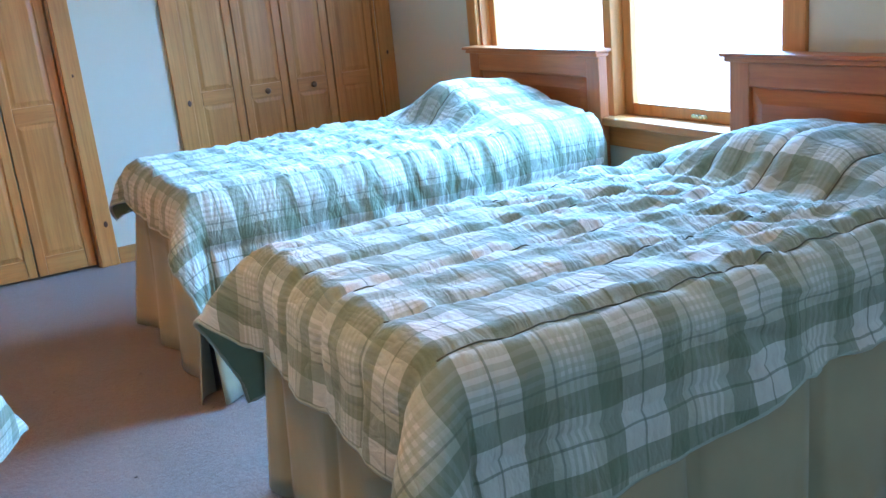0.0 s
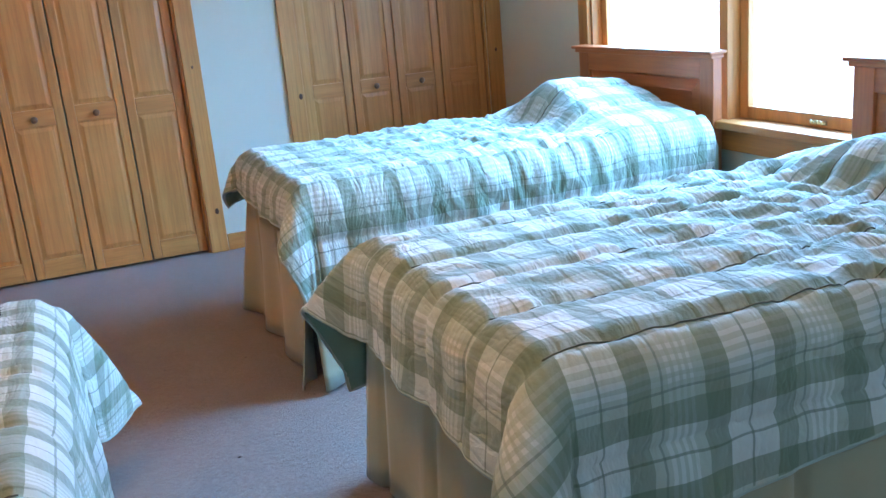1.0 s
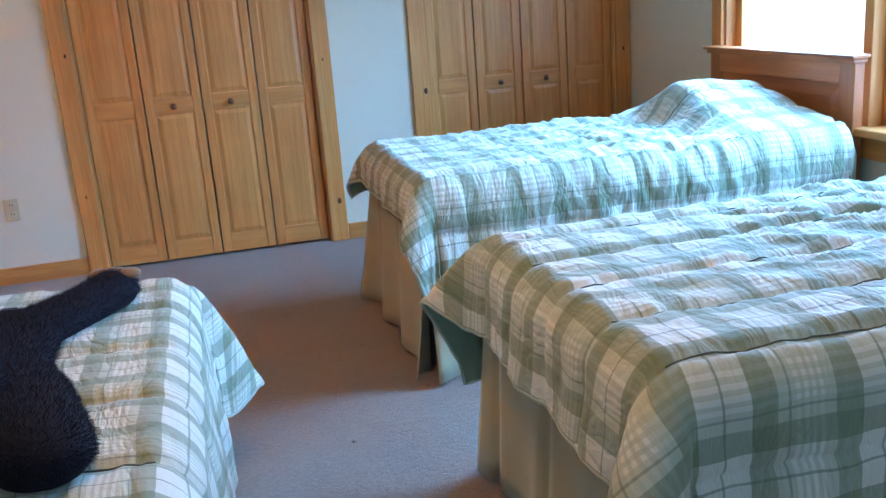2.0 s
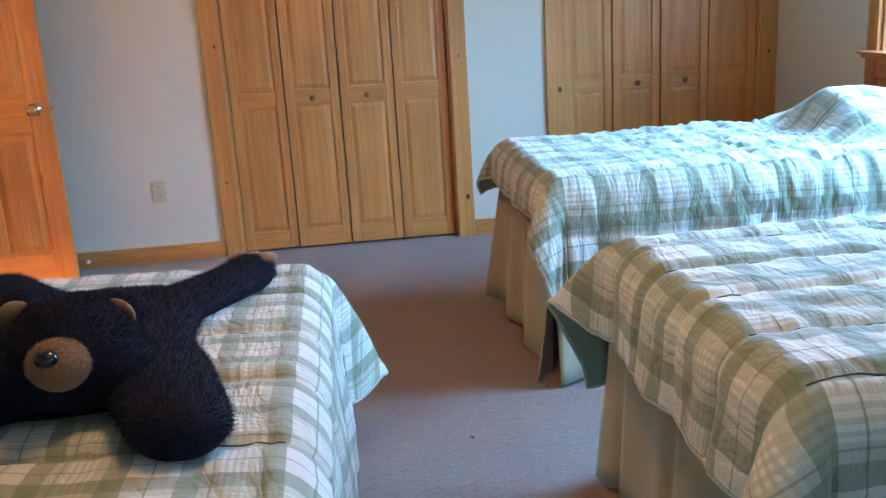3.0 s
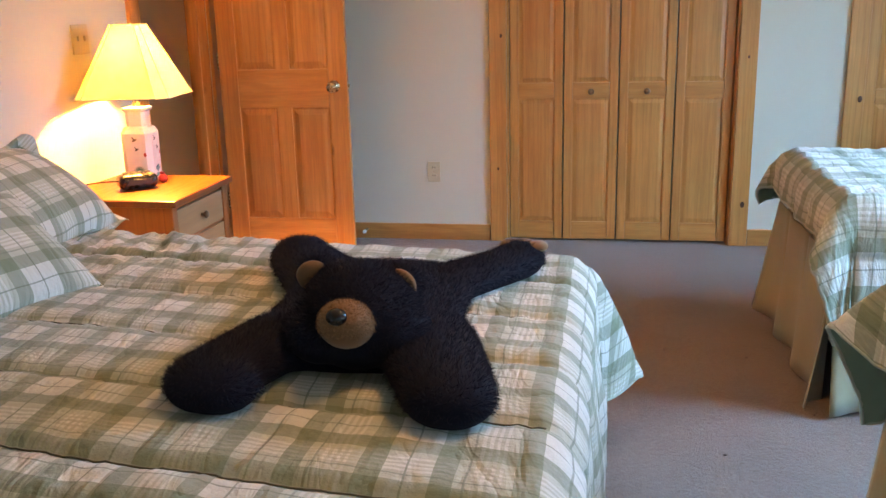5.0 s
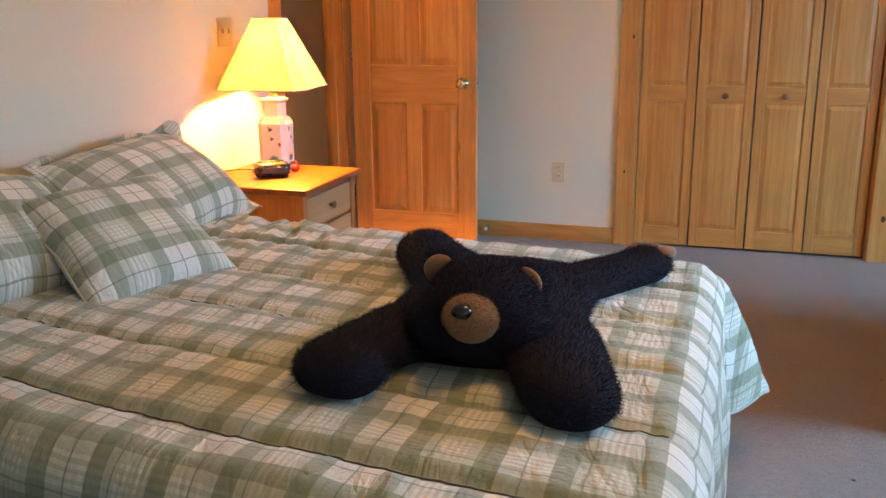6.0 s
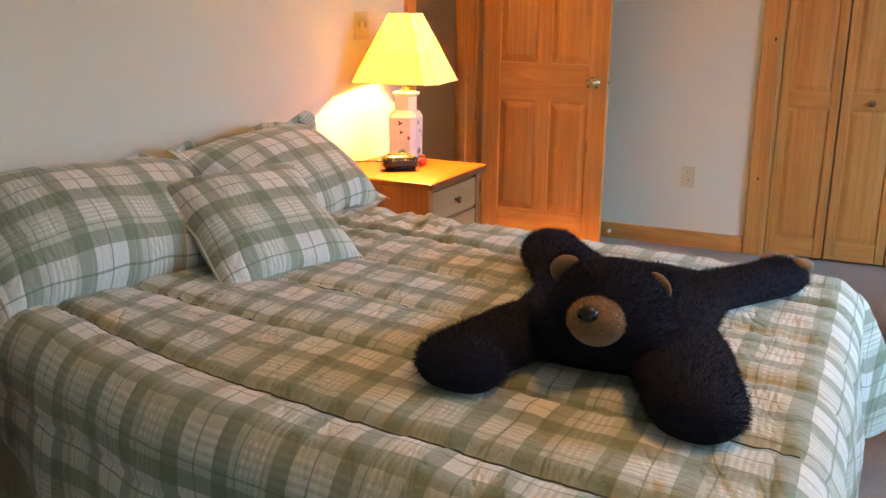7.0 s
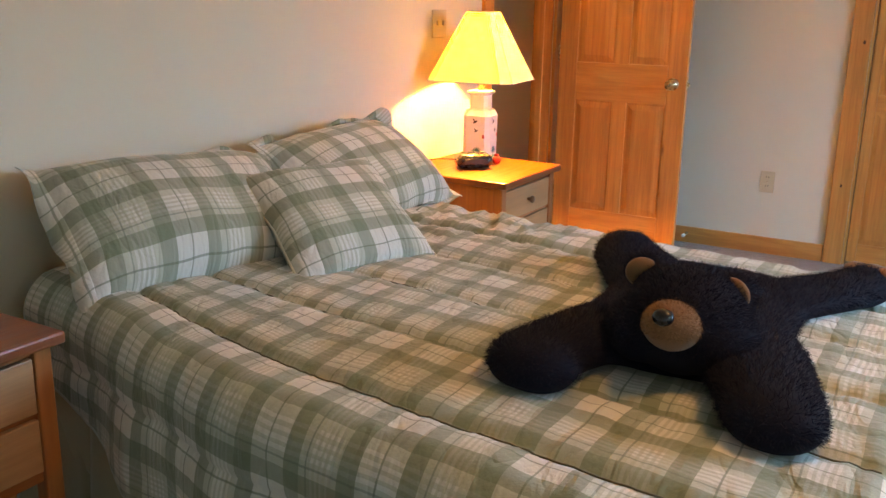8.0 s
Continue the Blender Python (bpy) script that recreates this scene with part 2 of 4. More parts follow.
def boxes(*rows, bev=0.0):
    bm = bmesh.new()
    for r in rows:
        box(bm, *r, bev=bev)
    return bm


def lathe(bm, rows, m=None, steps=24):
    """A turned solid from rows of radius and height."""
    m = m or Matrix()
    rings = []
    for r, z in rows:
        rings.append([bm.verts.new(m @ Vector((r * math.cos(2 * math.pi * i / steps), r * math.sin(2 * math.pi * i / steps), z))) for i in range(steps)])
    for a_, b_ in zip(rings, rings[1:]):
        for i in range(steps):
            bm.faces.new((a_[i], a_[(i + 1) % steps], b_[(i + 1) % steps], b_[i]))
    bm.faces.new(rings[0][::-1])
    bm.faces.new(rings[-1])
    return bm


def raised_panel(bm, x0, x1, z0, z1, y, depth, slope, m=None):
    """A raised field on the plane y, proud towards -y, with sloping borders."""
    m = m or Matrix()
    def ring(d, yy):
        return [bm.verts.new(m @ Vector(p)) for p in ((x0 + d, yy, z0 + d), (x1 - d, yy, z0 + d), (x1 - d, yy, z1 - d), (x0 + d, yy, z1 - d))]
    r = [ring(0, y), ring(0.004, y), ring(0.004 + slope, y - depth), ring(0.012 + slope, y - depth)]
    for p, q in zip(r, r[1:]):
        for i in range(4):
            bm.faces.new((p[i], p[(i + 1) % 4], q[(i + 1) % 4], q[i]))
    bm.faces.new(r[-1])
    return bm


def tube(bm, pts, radius, steps=8):
    rings = []
    for i, p in enumerate(pts):
        d = (Vector(pts[min(i + 1, len(pts) - 1)]) - Vector(pts[max(i - 1, 0)])).normalized()
        s = d.orthogonal().normalized()
        t = d.cross(s)
        rings.append([bm.verts.new(Vector(p) + radius * (math.cos(2 * math.pi * k / steps) * s + math.sin(2 * math.pi * k / steps) * t)) for k in range(steps)])
    for p, q in zip(rings, rings[1:]):
        best = min(range(steps), key=lambda o: (p[0].co - q[o].co).length)
        for k in range(steps):
            bm.faces.new((p[k], p[(k + 1) % steps], q[(k + 1 + best) % steps], q[(k + best) % steps]))
    bm.faces.new(rings[0][::-1])
    bm.faces.new(rings[-1])
    return bm


# ---- the room ----
XW, XE, YN, YS, H = -2.12, 2.53, 5.0, -1.6, 2.44
solid("floor", boxes((-3.6, XE + 0.15, YS - 0.15, 5.8, -0.1, 0.0)), M["carpet"], "beige cut-pile carpet, worn and flecked", "floor", kind="structure")
solid("ceiling", boxes((-3.6, XE + 0.15, YS - 0.15, 5.8, H, H + 0.1)), M["ceiling"], "plain off-white painted ceiling", "ceiling", kind="structure")
C1, C2, CH = (-0.571, 0.650), (1.283, 2.432), 2.03
solid("wall_north", boxes((XW - 0.10, C1[0], YN, YN + 0.12, 0, H), (C1[1], C2[0], YN, YN + 0.12, 0, H), (C2[1], XE + 0.15, YN, YN + 0.12, 0, H), (C1[0], C1[1], YN, YN + 0.12, CH, H), (C2[0], C2[1], YN, YN + 0.12, CH, H)), M["wall"], "off-white painted wall around two closets", "wall", kind="structure")
W0, W1, WZ0, WZ1 = 2.055, 3.975, 0.69, 2.06
# the opening from y -1.2 to 0.1 is unseen, added for the cool fill
solid("wall_east", boxes((XE, XE + 0.16, YS, -1.2, 0, H), (XE, XE + 0.16, 0.1, W0, 0, H), (XE, XE + 0.16, -1.2, 0.1, 0, 0.8), (XE, XE + 0.16, -1.2, 0.1, WZ1, H), (XE, XE + 0.16, W1, YN, 0, H), (XE, XE + 0.16, W0, W1, 0, WZ0), (XE, XE + 0.16, W0, W1, WZ1, H)), M["wall"], "off-white painted wall around the window", "wall", kind="structure")
D0, D1, DH = 3.86, 4.60, 2.05
solid("wall_west", boxes((XW - 0.10, XW, YS, D0, 0, H), (XW - 0.10, XW, D1, YN, 0, H), (XW - 0.10, XW, D0, D1, DH, H)), M["wall"], "off-white painted wall with a doorway", "wall", kind="structure")
solid("wall_south", boxes((XW - 0.10, XE + 0.16, YS - 0.12, YS, 0, H)), M["wall"], "plain off-white painted wall", "wall", kind="structure")
solid("wall_hall", boxes((-3.42, -3.3, 2.6, YN + 0.12, 0, H), (-3.3, XW - 0.10, 2.48, 2.6, 0, H), (-3.3, XW - 0.101, YN, YN + 0.12, 0, H)), M["hall"], "tan painted hall wall beyond the doorway", "wall", kind="structure")
solid("wall_closet", boxes((-0.8, XE + 0.15, 5.68, 5.8, 0, H), (-0.92, -0.8, YN + 0.12, 5.8, 0, H), (0.9, 1.0, YN + 0.12, 5.68, 0, H), (XE + 0.03, XE + 0.15, YN + 0.12, 5.68, 0, H)), M["closet_shade"], "closet back wall, its dimness put into the paint", "wall", kind="structure")

solid("backdrop", boxes((9.0, 9.05, -8, 16, -7, 2.2)), M["outdoors"], "glaring overexposed daylight beyond the window", "backdrop", kind="structure")

# pine trim: baseboards and casings
solid("baseboard", boxes((XW + 0.002, C1[0] - 0.098, YN - 0.014, YN, 0, 0.092), bev=0.003), M["pine_x"], "varnished pine baseboard", "baseboard", kind="structure")
solid("baseboard", boxes((C1[1] + 0.098, C2[0] - 0.098, YN - 0.014, YN, 0, 0.092), bev=0.003), M["pine_x"], "varnished pine baseboard", "baseboard", kind="structure")
solid("baseboard", boxes((XW, XW + 0.014, YS, D0 - 0.09, 0, 0.092), bev=0.003), M["pine_y"], "varnished pine baseboard", "baseboard", kind="structure")
solid("baseboard", boxes((XE - 0.014, XE, YS, YN - 0.03, 0, 0.092), bev=0.003), M["pine_y"], "varnished pine baseboard", "baseboard", kind="structure")


def casing_x(name, x0, x1, top, label):
    """Casing round an opening in the north wall."""
    t = thing(name, label, "door casing", kind="structure")
    part("left_casing", boxes((x0 - 0.095, x0, YN - 0.02, YN + 0.0, 0, top), bev=0.004), M["pine_z"], t)
    part("right_casing", boxes((x1, x1 + 0.095, YN - 0.02, YN + 0.0, 0, top), bev=0.004), M["pine_z"], t)
    part("head_casing", boxes((x0 - 0.095, x1 + 0.095, YN - 0.022, YN, top + 0.001, top + 0.09), bev=0.004), M["pine_x"], t)
    part("jamb", boxes((x0, x0 + 0.012, YN + 0.001, YN + 0.12, 0, top)), M["pine_z"], t)
    part("jamb", boxes((x1 - 0.012, x1, YN + 0.001, YN + 0.12, 0, top)), M["pine_z"], t)
    part("head_jamb", boxes((x0 + 0.012, x1 - 0.012, YN + 0.001, YN + 0.12, top - 0.012, top)), M["pine_x"], t)


casing_x("trim_1", C1[0], C1[1], CH, "knotty varnished pine closet casing")
casing_x("trim_2", C2[0], C2[1], CH, "knotty varnished pine closet casing")
for x, z, s in ((0.711, 0.232, 1.0), (1.262, 0.797, 1.0), (0.70, 1.02, 0.5), (-0.62, 0.42, 0.5), (2.48, 0.93, 0.7), (-0.60, 1.15, 0.6)):
    bm = lathe(bmesh.new(), [(0.014, 0.0), (0.013, 0.0008), (0.006, 0.0012)], Matrix.Translation((x, YN - 0.0199, z)) @ Matrix.Diagonal((0.8 * s, 1, 1.25 * s, 1)) @ Matrix.Rotation(radians(90), 4, "X"), 16)
    part("knot", bm, M["knot"], bpy.data.objects["trim_1" if x < 1 else "trim_2"], "dark pine knot", True)
t = thing("trim_3", "varnished pine casing round the doorway", "door casing", kind="structure")
part("left_casing", boxes((XW, XW + 0.02, D0 - 0.09, D0, 0, DH), bev=0.004), M["pine_z"], t)
part("right_casing", boxes((XW, XW + 0.02, D1, D1 + 0.09, 0, DH), bev=0.004), M["pine_z"], t)
part("head_casing", boxes((XW, XW + 0.022, D0 - 0.09, D1 + 0.09, DH + 0.001, DH + 0.09), bev=0.004), M["pine_y"], t)
part("jamb", boxes((XW - 0.11, XW - 0.001, D0, D0 + 0.014, 0, DH)), M["pine_z"], t)
part("jamb", boxes((XW - 0.11, XW - 0.001, D1 - 0.014, D1, 0, DH), (XW - 0.08, XW - 0.045, D1 - 0.026, D1 - 0.014, 0, DH)), M["pine_z"], t)
part("far_casing", boxes((XW - 0.12, XW - 0.10, D1 - 0.0, D1 + 0.09, 0, DH)), M["pine_z"], t)


# ---- closet doors ----
def bifold(width, height, m, knob, rail):
    """One leaf: two stiles, three rails and two raised panels; its face looks to -y, hinge line at x = 0."""
    t = thing("bifold_door", "honey-coloured knotty pine bifold door with raised panels", "closet door", m, "bifold closet doors")
    st, th = 0.048, 0.028
    part("stile", boxes((0.002, st, 0, th, 0, height), bev=0.003), M["clear_z"], t)
    part("stile", boxes((width - st, width - 0.002, 0, th, 0, height), bev=0.003), M["clear_z"], t)
    for z0, z1 in ((0, 0.10), rail, (height - 0.09, height)):
        part("rail", boxes((st + 0.001, width - st - 0.001, 0.001, th, z0, z1), bev=0.002), M["clear_x"], t)
    for z0, z1 in ((0.10, rail[0]), (rail[1], height - 0.09)):
        bm = boxes((st, width - st, 0.009, th - 0.006, z0 + 0.0005, z1 - 0.0005))
        raised_panel(bm, st + 0.003, width - st - 0.003, z0 + 0.004, z1 - 0.004, 0.0085, 0.0055, 0.02)
        part("panel", bm, M["clear_z"], t)
    if knob:
        bm = lathe(bmesh.new(), [(0.007, 0), (0.006, 0.012), (0.015, 0.018), (0.017, 0.026), (0.012, 0.032), (0.004, 0.034)], Matrix.Translation((width / 2, 0.002, sum(rail) / 2 - 0.004)) @ Matrix.Rotation(radians(90), 4, "X"))
        part("knob", bm, M["knob_wood"], t, "small turned wooden knob", True)
    return t


def closet(x0, x1, fold, rail):
    w = (x1 - x0 - 0.026) / 4
    x = x0 + 0.013
    for n in range(4):
        a_ = fold[n // 2] * (1 if n % 2 == 0 else -1)
        y = YN + 0.02 - (w * math.sin(radians(abs(fold[n // 2]))) if n % 2 else 0)
        bifold(w - 0.003, CH - 0.035, pose(x, y, 0.014, 0, 0, -a_), n in (1, 2), rail)
        x += w


closet(C1[0], C1[1], (1.6, 0.4), (0.792, 0.878))
closet(C2[0], C2[1], (0.5, 0.5), (0.755, 0.83))


# ---- the room's door, standing open ----
def panel_door(m):
    t = thing("door_1", "orange-toned varnished pine six-panel door, standing open", "door", m, kind="structure")
    w, h, th, st = 0.70, 2.0, 0.034, 0.10
    part("stile", boxes((0.0, st, -th, 0, 0, h), bev=0.003), M["pine_z"], t)
    part("stile", boxes((w - st, w, -th, 0, 0, h), bev=0.003), M["pine_z"], t)
    part("mullion", boxes((w / 2 - 0.04, w / 2 + 0.04, -th + 0.001, -0.001, 0.2, h - 0.11), bev=0.002), M["clear_z"], t)
    rails = ((0, 0.2), (0.80, 1.0), (1.62, 1.72), (h - 0.11, h))
    for z0, z1 in rails:
        for xx in ((st + 0.001, w - st - 0.001),):
            part("rail", boxes((xx[0], xx[1], -th + 0.0005, -0.0005, z0, z1), bev=0.002), M["clear_x"], t)
    for (_, z0), (z1, _) in zip(rails, rails[1:]):
        for xa, xb in ((st, w / 2 - 0.04), (w / 2 + 0.04, w - st)):
            bm = boxes((xa, xb, -th + 0.010, -0.010, z0 + 0.0005, z1 - 0.0005))
            raised_panel(bm, xa + 0.004, xb - 0.004, z0 + 0.005, z1 - 0.005, -th + 0.0095, 0.008, 0.03)
            part("panel", bm, M["clear_z"], t)
    k = lathe(bmesh.new(), [(0.032, 0), (0.031, 0.006), (0.012, 0.010), (0.011, 0.03), (0.024, 0.038), (0.028, 0.05), (0.024, 0.062), (0.010, 0.066)], Matrix.Translation((w - 0.07, -th, 0.91)) @ Matrix.Rotation(radians(90), 4, "X"))
    part("door_knob", k, M["nickel"], t, "polished brass door knob", True)
    k = lathe(bmesh.new(), [(0.032, 0), (0.031, 0.006), (0.012, 0.010), (0.011, 0.03), (0.024, 0.038), (0.028, 0.05), (0.024, 0.062), (0.010, 0.066)], Matrix.Translation((w - 0.07, 0, 0.91)) @ Matrix.Rotation(radians(-90), 4, "X"))
    part("door_knob", k, M["nickel"], t, "polished brass door knob", True)
    part("latch_plate", boxes((w, w + 0.002, -th + 0.006, -0.006, 0.88, 0.94), (w + 0.002, w + 0.012, -th + 0.012, -0.012, 0.90, 0.92)), M["nickel"], t, "brass latch plate")
    for z in (0.25, 1.0, 1.75):
        part("hinge", boxes((-0.008, 0.001, -th - 0.006, -th + 0.006, z, z + 0.09), bev=0.002), M["nickel"], t)
    return t


panel_door(pose(-2.058, 4.60, 0.012, 0, 0, 0.0))


# ---- the window ----
def window():
    t = thing("window_1", "wide pine-framed double casement window, overbright outside", "window", kind="structure")
    xo = XE + 0.16
    part("left_casing", boxes((XE - 0.02, XE, W1, W1 + 0.085, WZ0 - 0.07, WZ1 + 0.09), bev=0.004), M["pine_z"], t)
    part("right_casing", boxes((XE - 0.02, XE, W0 - 0.085, W0, WZ0 - 0.07, WZ1 + 0.09), bev=0.004), M["pine_z"], t)
    part("head_casing", boxes((XE - 0.021, XE, W0 - 0.0, W1, WZ1, WZ1 + 0.09), bev=0.004), M["pine_y"], t)
    part("window_sill", boxes((XE - 0.065, XE + 0.10, W0 - 0.11, W1 + 0.11, WZ0 - 0.028, WZ0 + 0.005), bev=0.006), M["pine_y"], t, "rounded pine window sill")
    part("apron", boxes((XE - 0.018, XE, W0 - 0.085, W1 + 0.085, WZ0 - 0.12, WZ0 - 0.029), bev=0.004), M["pine_y"], t)
    part("jamb", boxes((XE, xo, W0, W0 + 0.018, WZ0, WZ1)), M["pine_z"], t)
    part("jamb", boxes((XE, xo, W1 - 0.018, W1, WZ0, WZ1)), M["pine_z"], t)
    part("jamb", boxes((XE, xo, W0 + 0.018, W1 - 0.018, WZ1 - 0.018, WZ1)), M["pine_y"], t)
    mid0, mid1 = 2.935, 2.985
    part("mullion", boxes((XE - 0.012, xo - 0.02, mid0, mid1, WZ0, WZ1 - 0.018), bev=0.004), M["pine_z"], t)
    for y0, y1 in ((W0 + 0.018, mid0), (mid1, W1 - 0.018)):
        fr = part("window_frame", boxes((XE + 0.05, XE + 0.09, y0 + 0.002, y0 + 0.05, WZ0 + 0.006, WZ1 - 0.02), (XE + 0.05, XE + 0.09, y1 - 0.05, y1 - 0.002, WZ0 + 0.006, WZ1 - 0.02), (XE + 0.051, XE + 0.089, y0 + 0.05, y1 - 0.05, WZ0 + 0.006, WZ0 + 0.055), (XE + 0.051, XE + 0.089, y0 + 0.05, y1 - 0.05, WZ1 - 0.07, WZ1 - 0.02), bev=0.003), M["pine_z"], t)
        pane = part("pane", boxes((XE + 0.066, XE + 0.070, y0 + 0.05, y1 - 0.05, WZ0 + 0.055, WZ1 - 0.07)), M["glass"], fr)
        pane.visible_shadow = False
        yc = (y0 + y1) / 2
        part("latch", boxes((XE + 0.040, XE + 0.05, yc - 0.04, yc + 0.04, WZ0 + 0.018, WZ0 + 0.034), bev=0.003), M["nickel"], fr)


window()


# ---- comforters ----
def smooth01(v):
    v = max(0.0, min(1.0, v))
    return v * v * (3 - 2 * v)


def ridge(p):
    return 1.0 - abs(noise.noise(p)) * 2.0


def comforter(name, label, x0, x1, y0, y1, top, hang, seams, lift, crumple, seed, flare, near=None, step=0.0115, weave="plaid", ears=None, shear=0.0, drawn=False, tuck=0.0):
    """A quilt over a bed. x0..y1: the flat of the mattress; hang: overhang past x0, x1, y0, y1; lift(u, v): the shape below it; ears: corners that
    stand out as a flap, by side signs: (angle, width, outwards, rise); shear: how far the bed and its cloth stand askew;
    drawn: with wrinkles drawn slantwise across; tuck: how far it is drawn in at the head."""
    hx0, hx1, hy0, hy1 = hang
    R = 0.065
    nu, nv = int((x1 - x0 + hx0 + hx1) / step), int((y1 - y0 + hy0 + hy1) / step)
    verts, uvs = [], []
    for i in range(nu + 1):
        u = x0 - hx0 + (x1 - x0 + hx0 + hx1) * i / nu
        for j in range(nv + 1):
            hn = near(u) if near else hy0
            v = y0 - hn + (y1 - y0 + hn + hy1) * j / nv
            # the hem runs a little unevenly
            du = max(0.0, x0 - u, u - x1)
            dv = max(0.0, y0 - v, v - y1)
            sx = -1 if u < x0 else 1
            sy = -1 if v < y0 else 1
            r = math.hypot(du, dv)
            cu, cv = min(max(u, x0), x1), min(max(v, y0), y1)
            q = Vector((u, v, seed))
            puff = 0.0
            d = min(abs(v - s - 0.012 * noise.noise(Vector((u * 1.7, s, seed)))) for s in seams)
            puff = 0.022 * (1 - math.exp(-((d / 0.013) ** 1.0)))
            wr = crumple(u, v)
            if drawn:
                p, t = u * 0.88 - v * 0.46, u * 0.46 + v * 0.88
                w = wr * (0.012 * (ridge(Vector((p * 3.4, t * 15, seed))) - 0.5) + 0.0065 * (ridge(Vector((p * 7, t * 31, seed + 5))) - 0.5) + 0.006 * (ridge(Vector((u * 9, v * 6, seed + 9))) - 0.5))
            else:
                w = wr * (0.0085 * (ridge(Vector((u * 13 + v * 5, v * 3.6, seed))) - 0.5) + 0.0075 * (ridge(Vector((u * 27 - v * 6, v * 8, seed + 5))) - 0.5) + 0.008 * (ridge(Vector((u * 4 + v * 2, v * 9, seed + 9))) - 0.5))
            w += 0.003 * noise.noise(q * 14) + 0.006 * noise.noise(q * 4) + 0.003 * noise.noise(Vector((u * 55, v * 16, seed))) * math.exp(-((d / 0.05) ** 2))
            if r < 1e-6:
                z = top + lift(u, v) + puff + w
                x, y = u, v
            else:
                cosp, sinp = du / r, dv / r
                arc = R * math.pi / 2
                if r < arc:
                    th = r / R
                    out, drop = R * math.sin(th), R * (1 - math.cos(th))
                else:
                    out, drop = R, R + (r - arc)
                f = (2 * cosp * sinp) ** 2
                low = smooth01(drop / 0.32)
                along = u * abs(sinp) + v * abs(cosp)
                wave = 0.5 * math.sin(along * 17 + seed + 2.5 * noise.noise(Vector((along * 2.3, seed, 0)))) + 0.6 * noise.noise(Vector((along * 9, seed, 1.3)))
                ear = (ears or {}).get((sx, sy))
                if ear:
                    g = math.exp(-(((math.degrees(math.atan2(dv, du)) - ear[0]) / ear[1]) ** 2)) if f > 1e-6 else 0.0
                    out += low * 0.022 * wave * (1 - f) + (ear[2] * g + 0.05 * f) * min(1.3, drop / 0.40) + 0.02 * low
                    drop *= 1 - ear[3] * g - 0.05 * f
                else:
                    out += low * 0.022 * wave * (1 - f) + flare * f * 0.34 * math.sin(min(1.0, drop / 0.30) * math.pi / 2) + 0.02 * low
                    drop *= 1 - 0.10 * f
                x = cu + sx * cosp * (out + (puff + w) * 0.7 * smooth01(r / arc))
                y = cv + sy * sinp * (out + (puff + w) * 0.7 * smooth01(r / arc))
                z = top + lift(cu, cv) * max(0.0, 1 - r / 0.42) + (puff + w) * (1 - smooth01(r / arc)) - drop
            y += shear * (x - (x0 + x1) / 2) + tuck * smooth01((x0 + 0.95 - u) / 0.95) * smooth01((y0 + 0.40 - v) / 0.40)
            verts.append((x, y, max(z, 0.02)))
            uvs.append((u - x0 + 0.045, v - y0 + 0.02))
    P = np.array(verts).reshape(nu + 1, nv + 1, 3)
    N = np.cross(np.gradient(P, axis=0), np.gradient(P, axis=1))
    N /= np.linalg.norm(N, axis=2, keepdims=True) + 1e-9
    low = P - 0.012 * N
    low[..., 2] = np.maximum(low[..., 2], 0.012)
    faces = [(i * (nv + 1) + j, (i + 1) * (nv + 1) + j, (i + 1) * (nv + 1) + j + 1, i * (nv + 1) + j + 1) for i in range(nu) for j in range(nv)]
    t = thing(name, label, "comforter", None, "plaid comforters")
    uvs = np.array(uvs, dtype=np.float32)
    for nm, pts, flip, mat, lab in (("face", P, False, M[weave], ""), ("lining", low, True, M["sage"], "plain sage cotton lining")):
        me = bpy.data.meshes.new(nm)
        me.from_pydata([tuple(p) for p in pts.reshape(-1, 3)], [], [f[::-1] for f in faces] if flip else faces)
        layer = me.uv_layers.new(name="cloth")
        idx = np.empty(len(me.loops), dtype=np.int32)
        me.loops.foreach_get("vertex_index", idx)
        layer.data.foreach_set("uv", uvs[idx].ravel())
        me.materials.append(mat)
        me.shade_smooth()
        ob = new(nm, me)
        ob.parent = t
        if lab:
            tagged(ob, lab)
    # thin dark tubes laid in the seams draw the creases' shadow
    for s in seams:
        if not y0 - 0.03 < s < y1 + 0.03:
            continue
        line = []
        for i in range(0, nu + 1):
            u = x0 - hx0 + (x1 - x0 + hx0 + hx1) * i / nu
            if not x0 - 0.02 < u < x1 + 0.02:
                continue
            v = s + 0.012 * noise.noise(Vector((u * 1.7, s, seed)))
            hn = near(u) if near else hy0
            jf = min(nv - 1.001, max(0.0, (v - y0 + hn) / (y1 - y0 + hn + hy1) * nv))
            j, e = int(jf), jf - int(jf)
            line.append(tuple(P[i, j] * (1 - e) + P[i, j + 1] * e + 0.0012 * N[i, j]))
        part("quilting_seam", tube(bmesh.new(), line, 0.0022, 5), M["crease_shade"], t, "", True)
    rim = [(i, 0) for i in range(nu + 1)] + [(nu, j) for j in range(1, nv + 1)] + [(i, nv) for i in range(nu - 1, -1, -1)] + [(0, j) for j in range(nv - 1, 0, -1)]
    hem = [tuple((P[i, j] + low[i, j]) / 2) for i, j in rim[::2]]
    part("hem", tube(bmesh.new(), [*hem, hem[0]], 0.0075, 6), M["hem"], t, "rolled sewn hem", True)
    return t


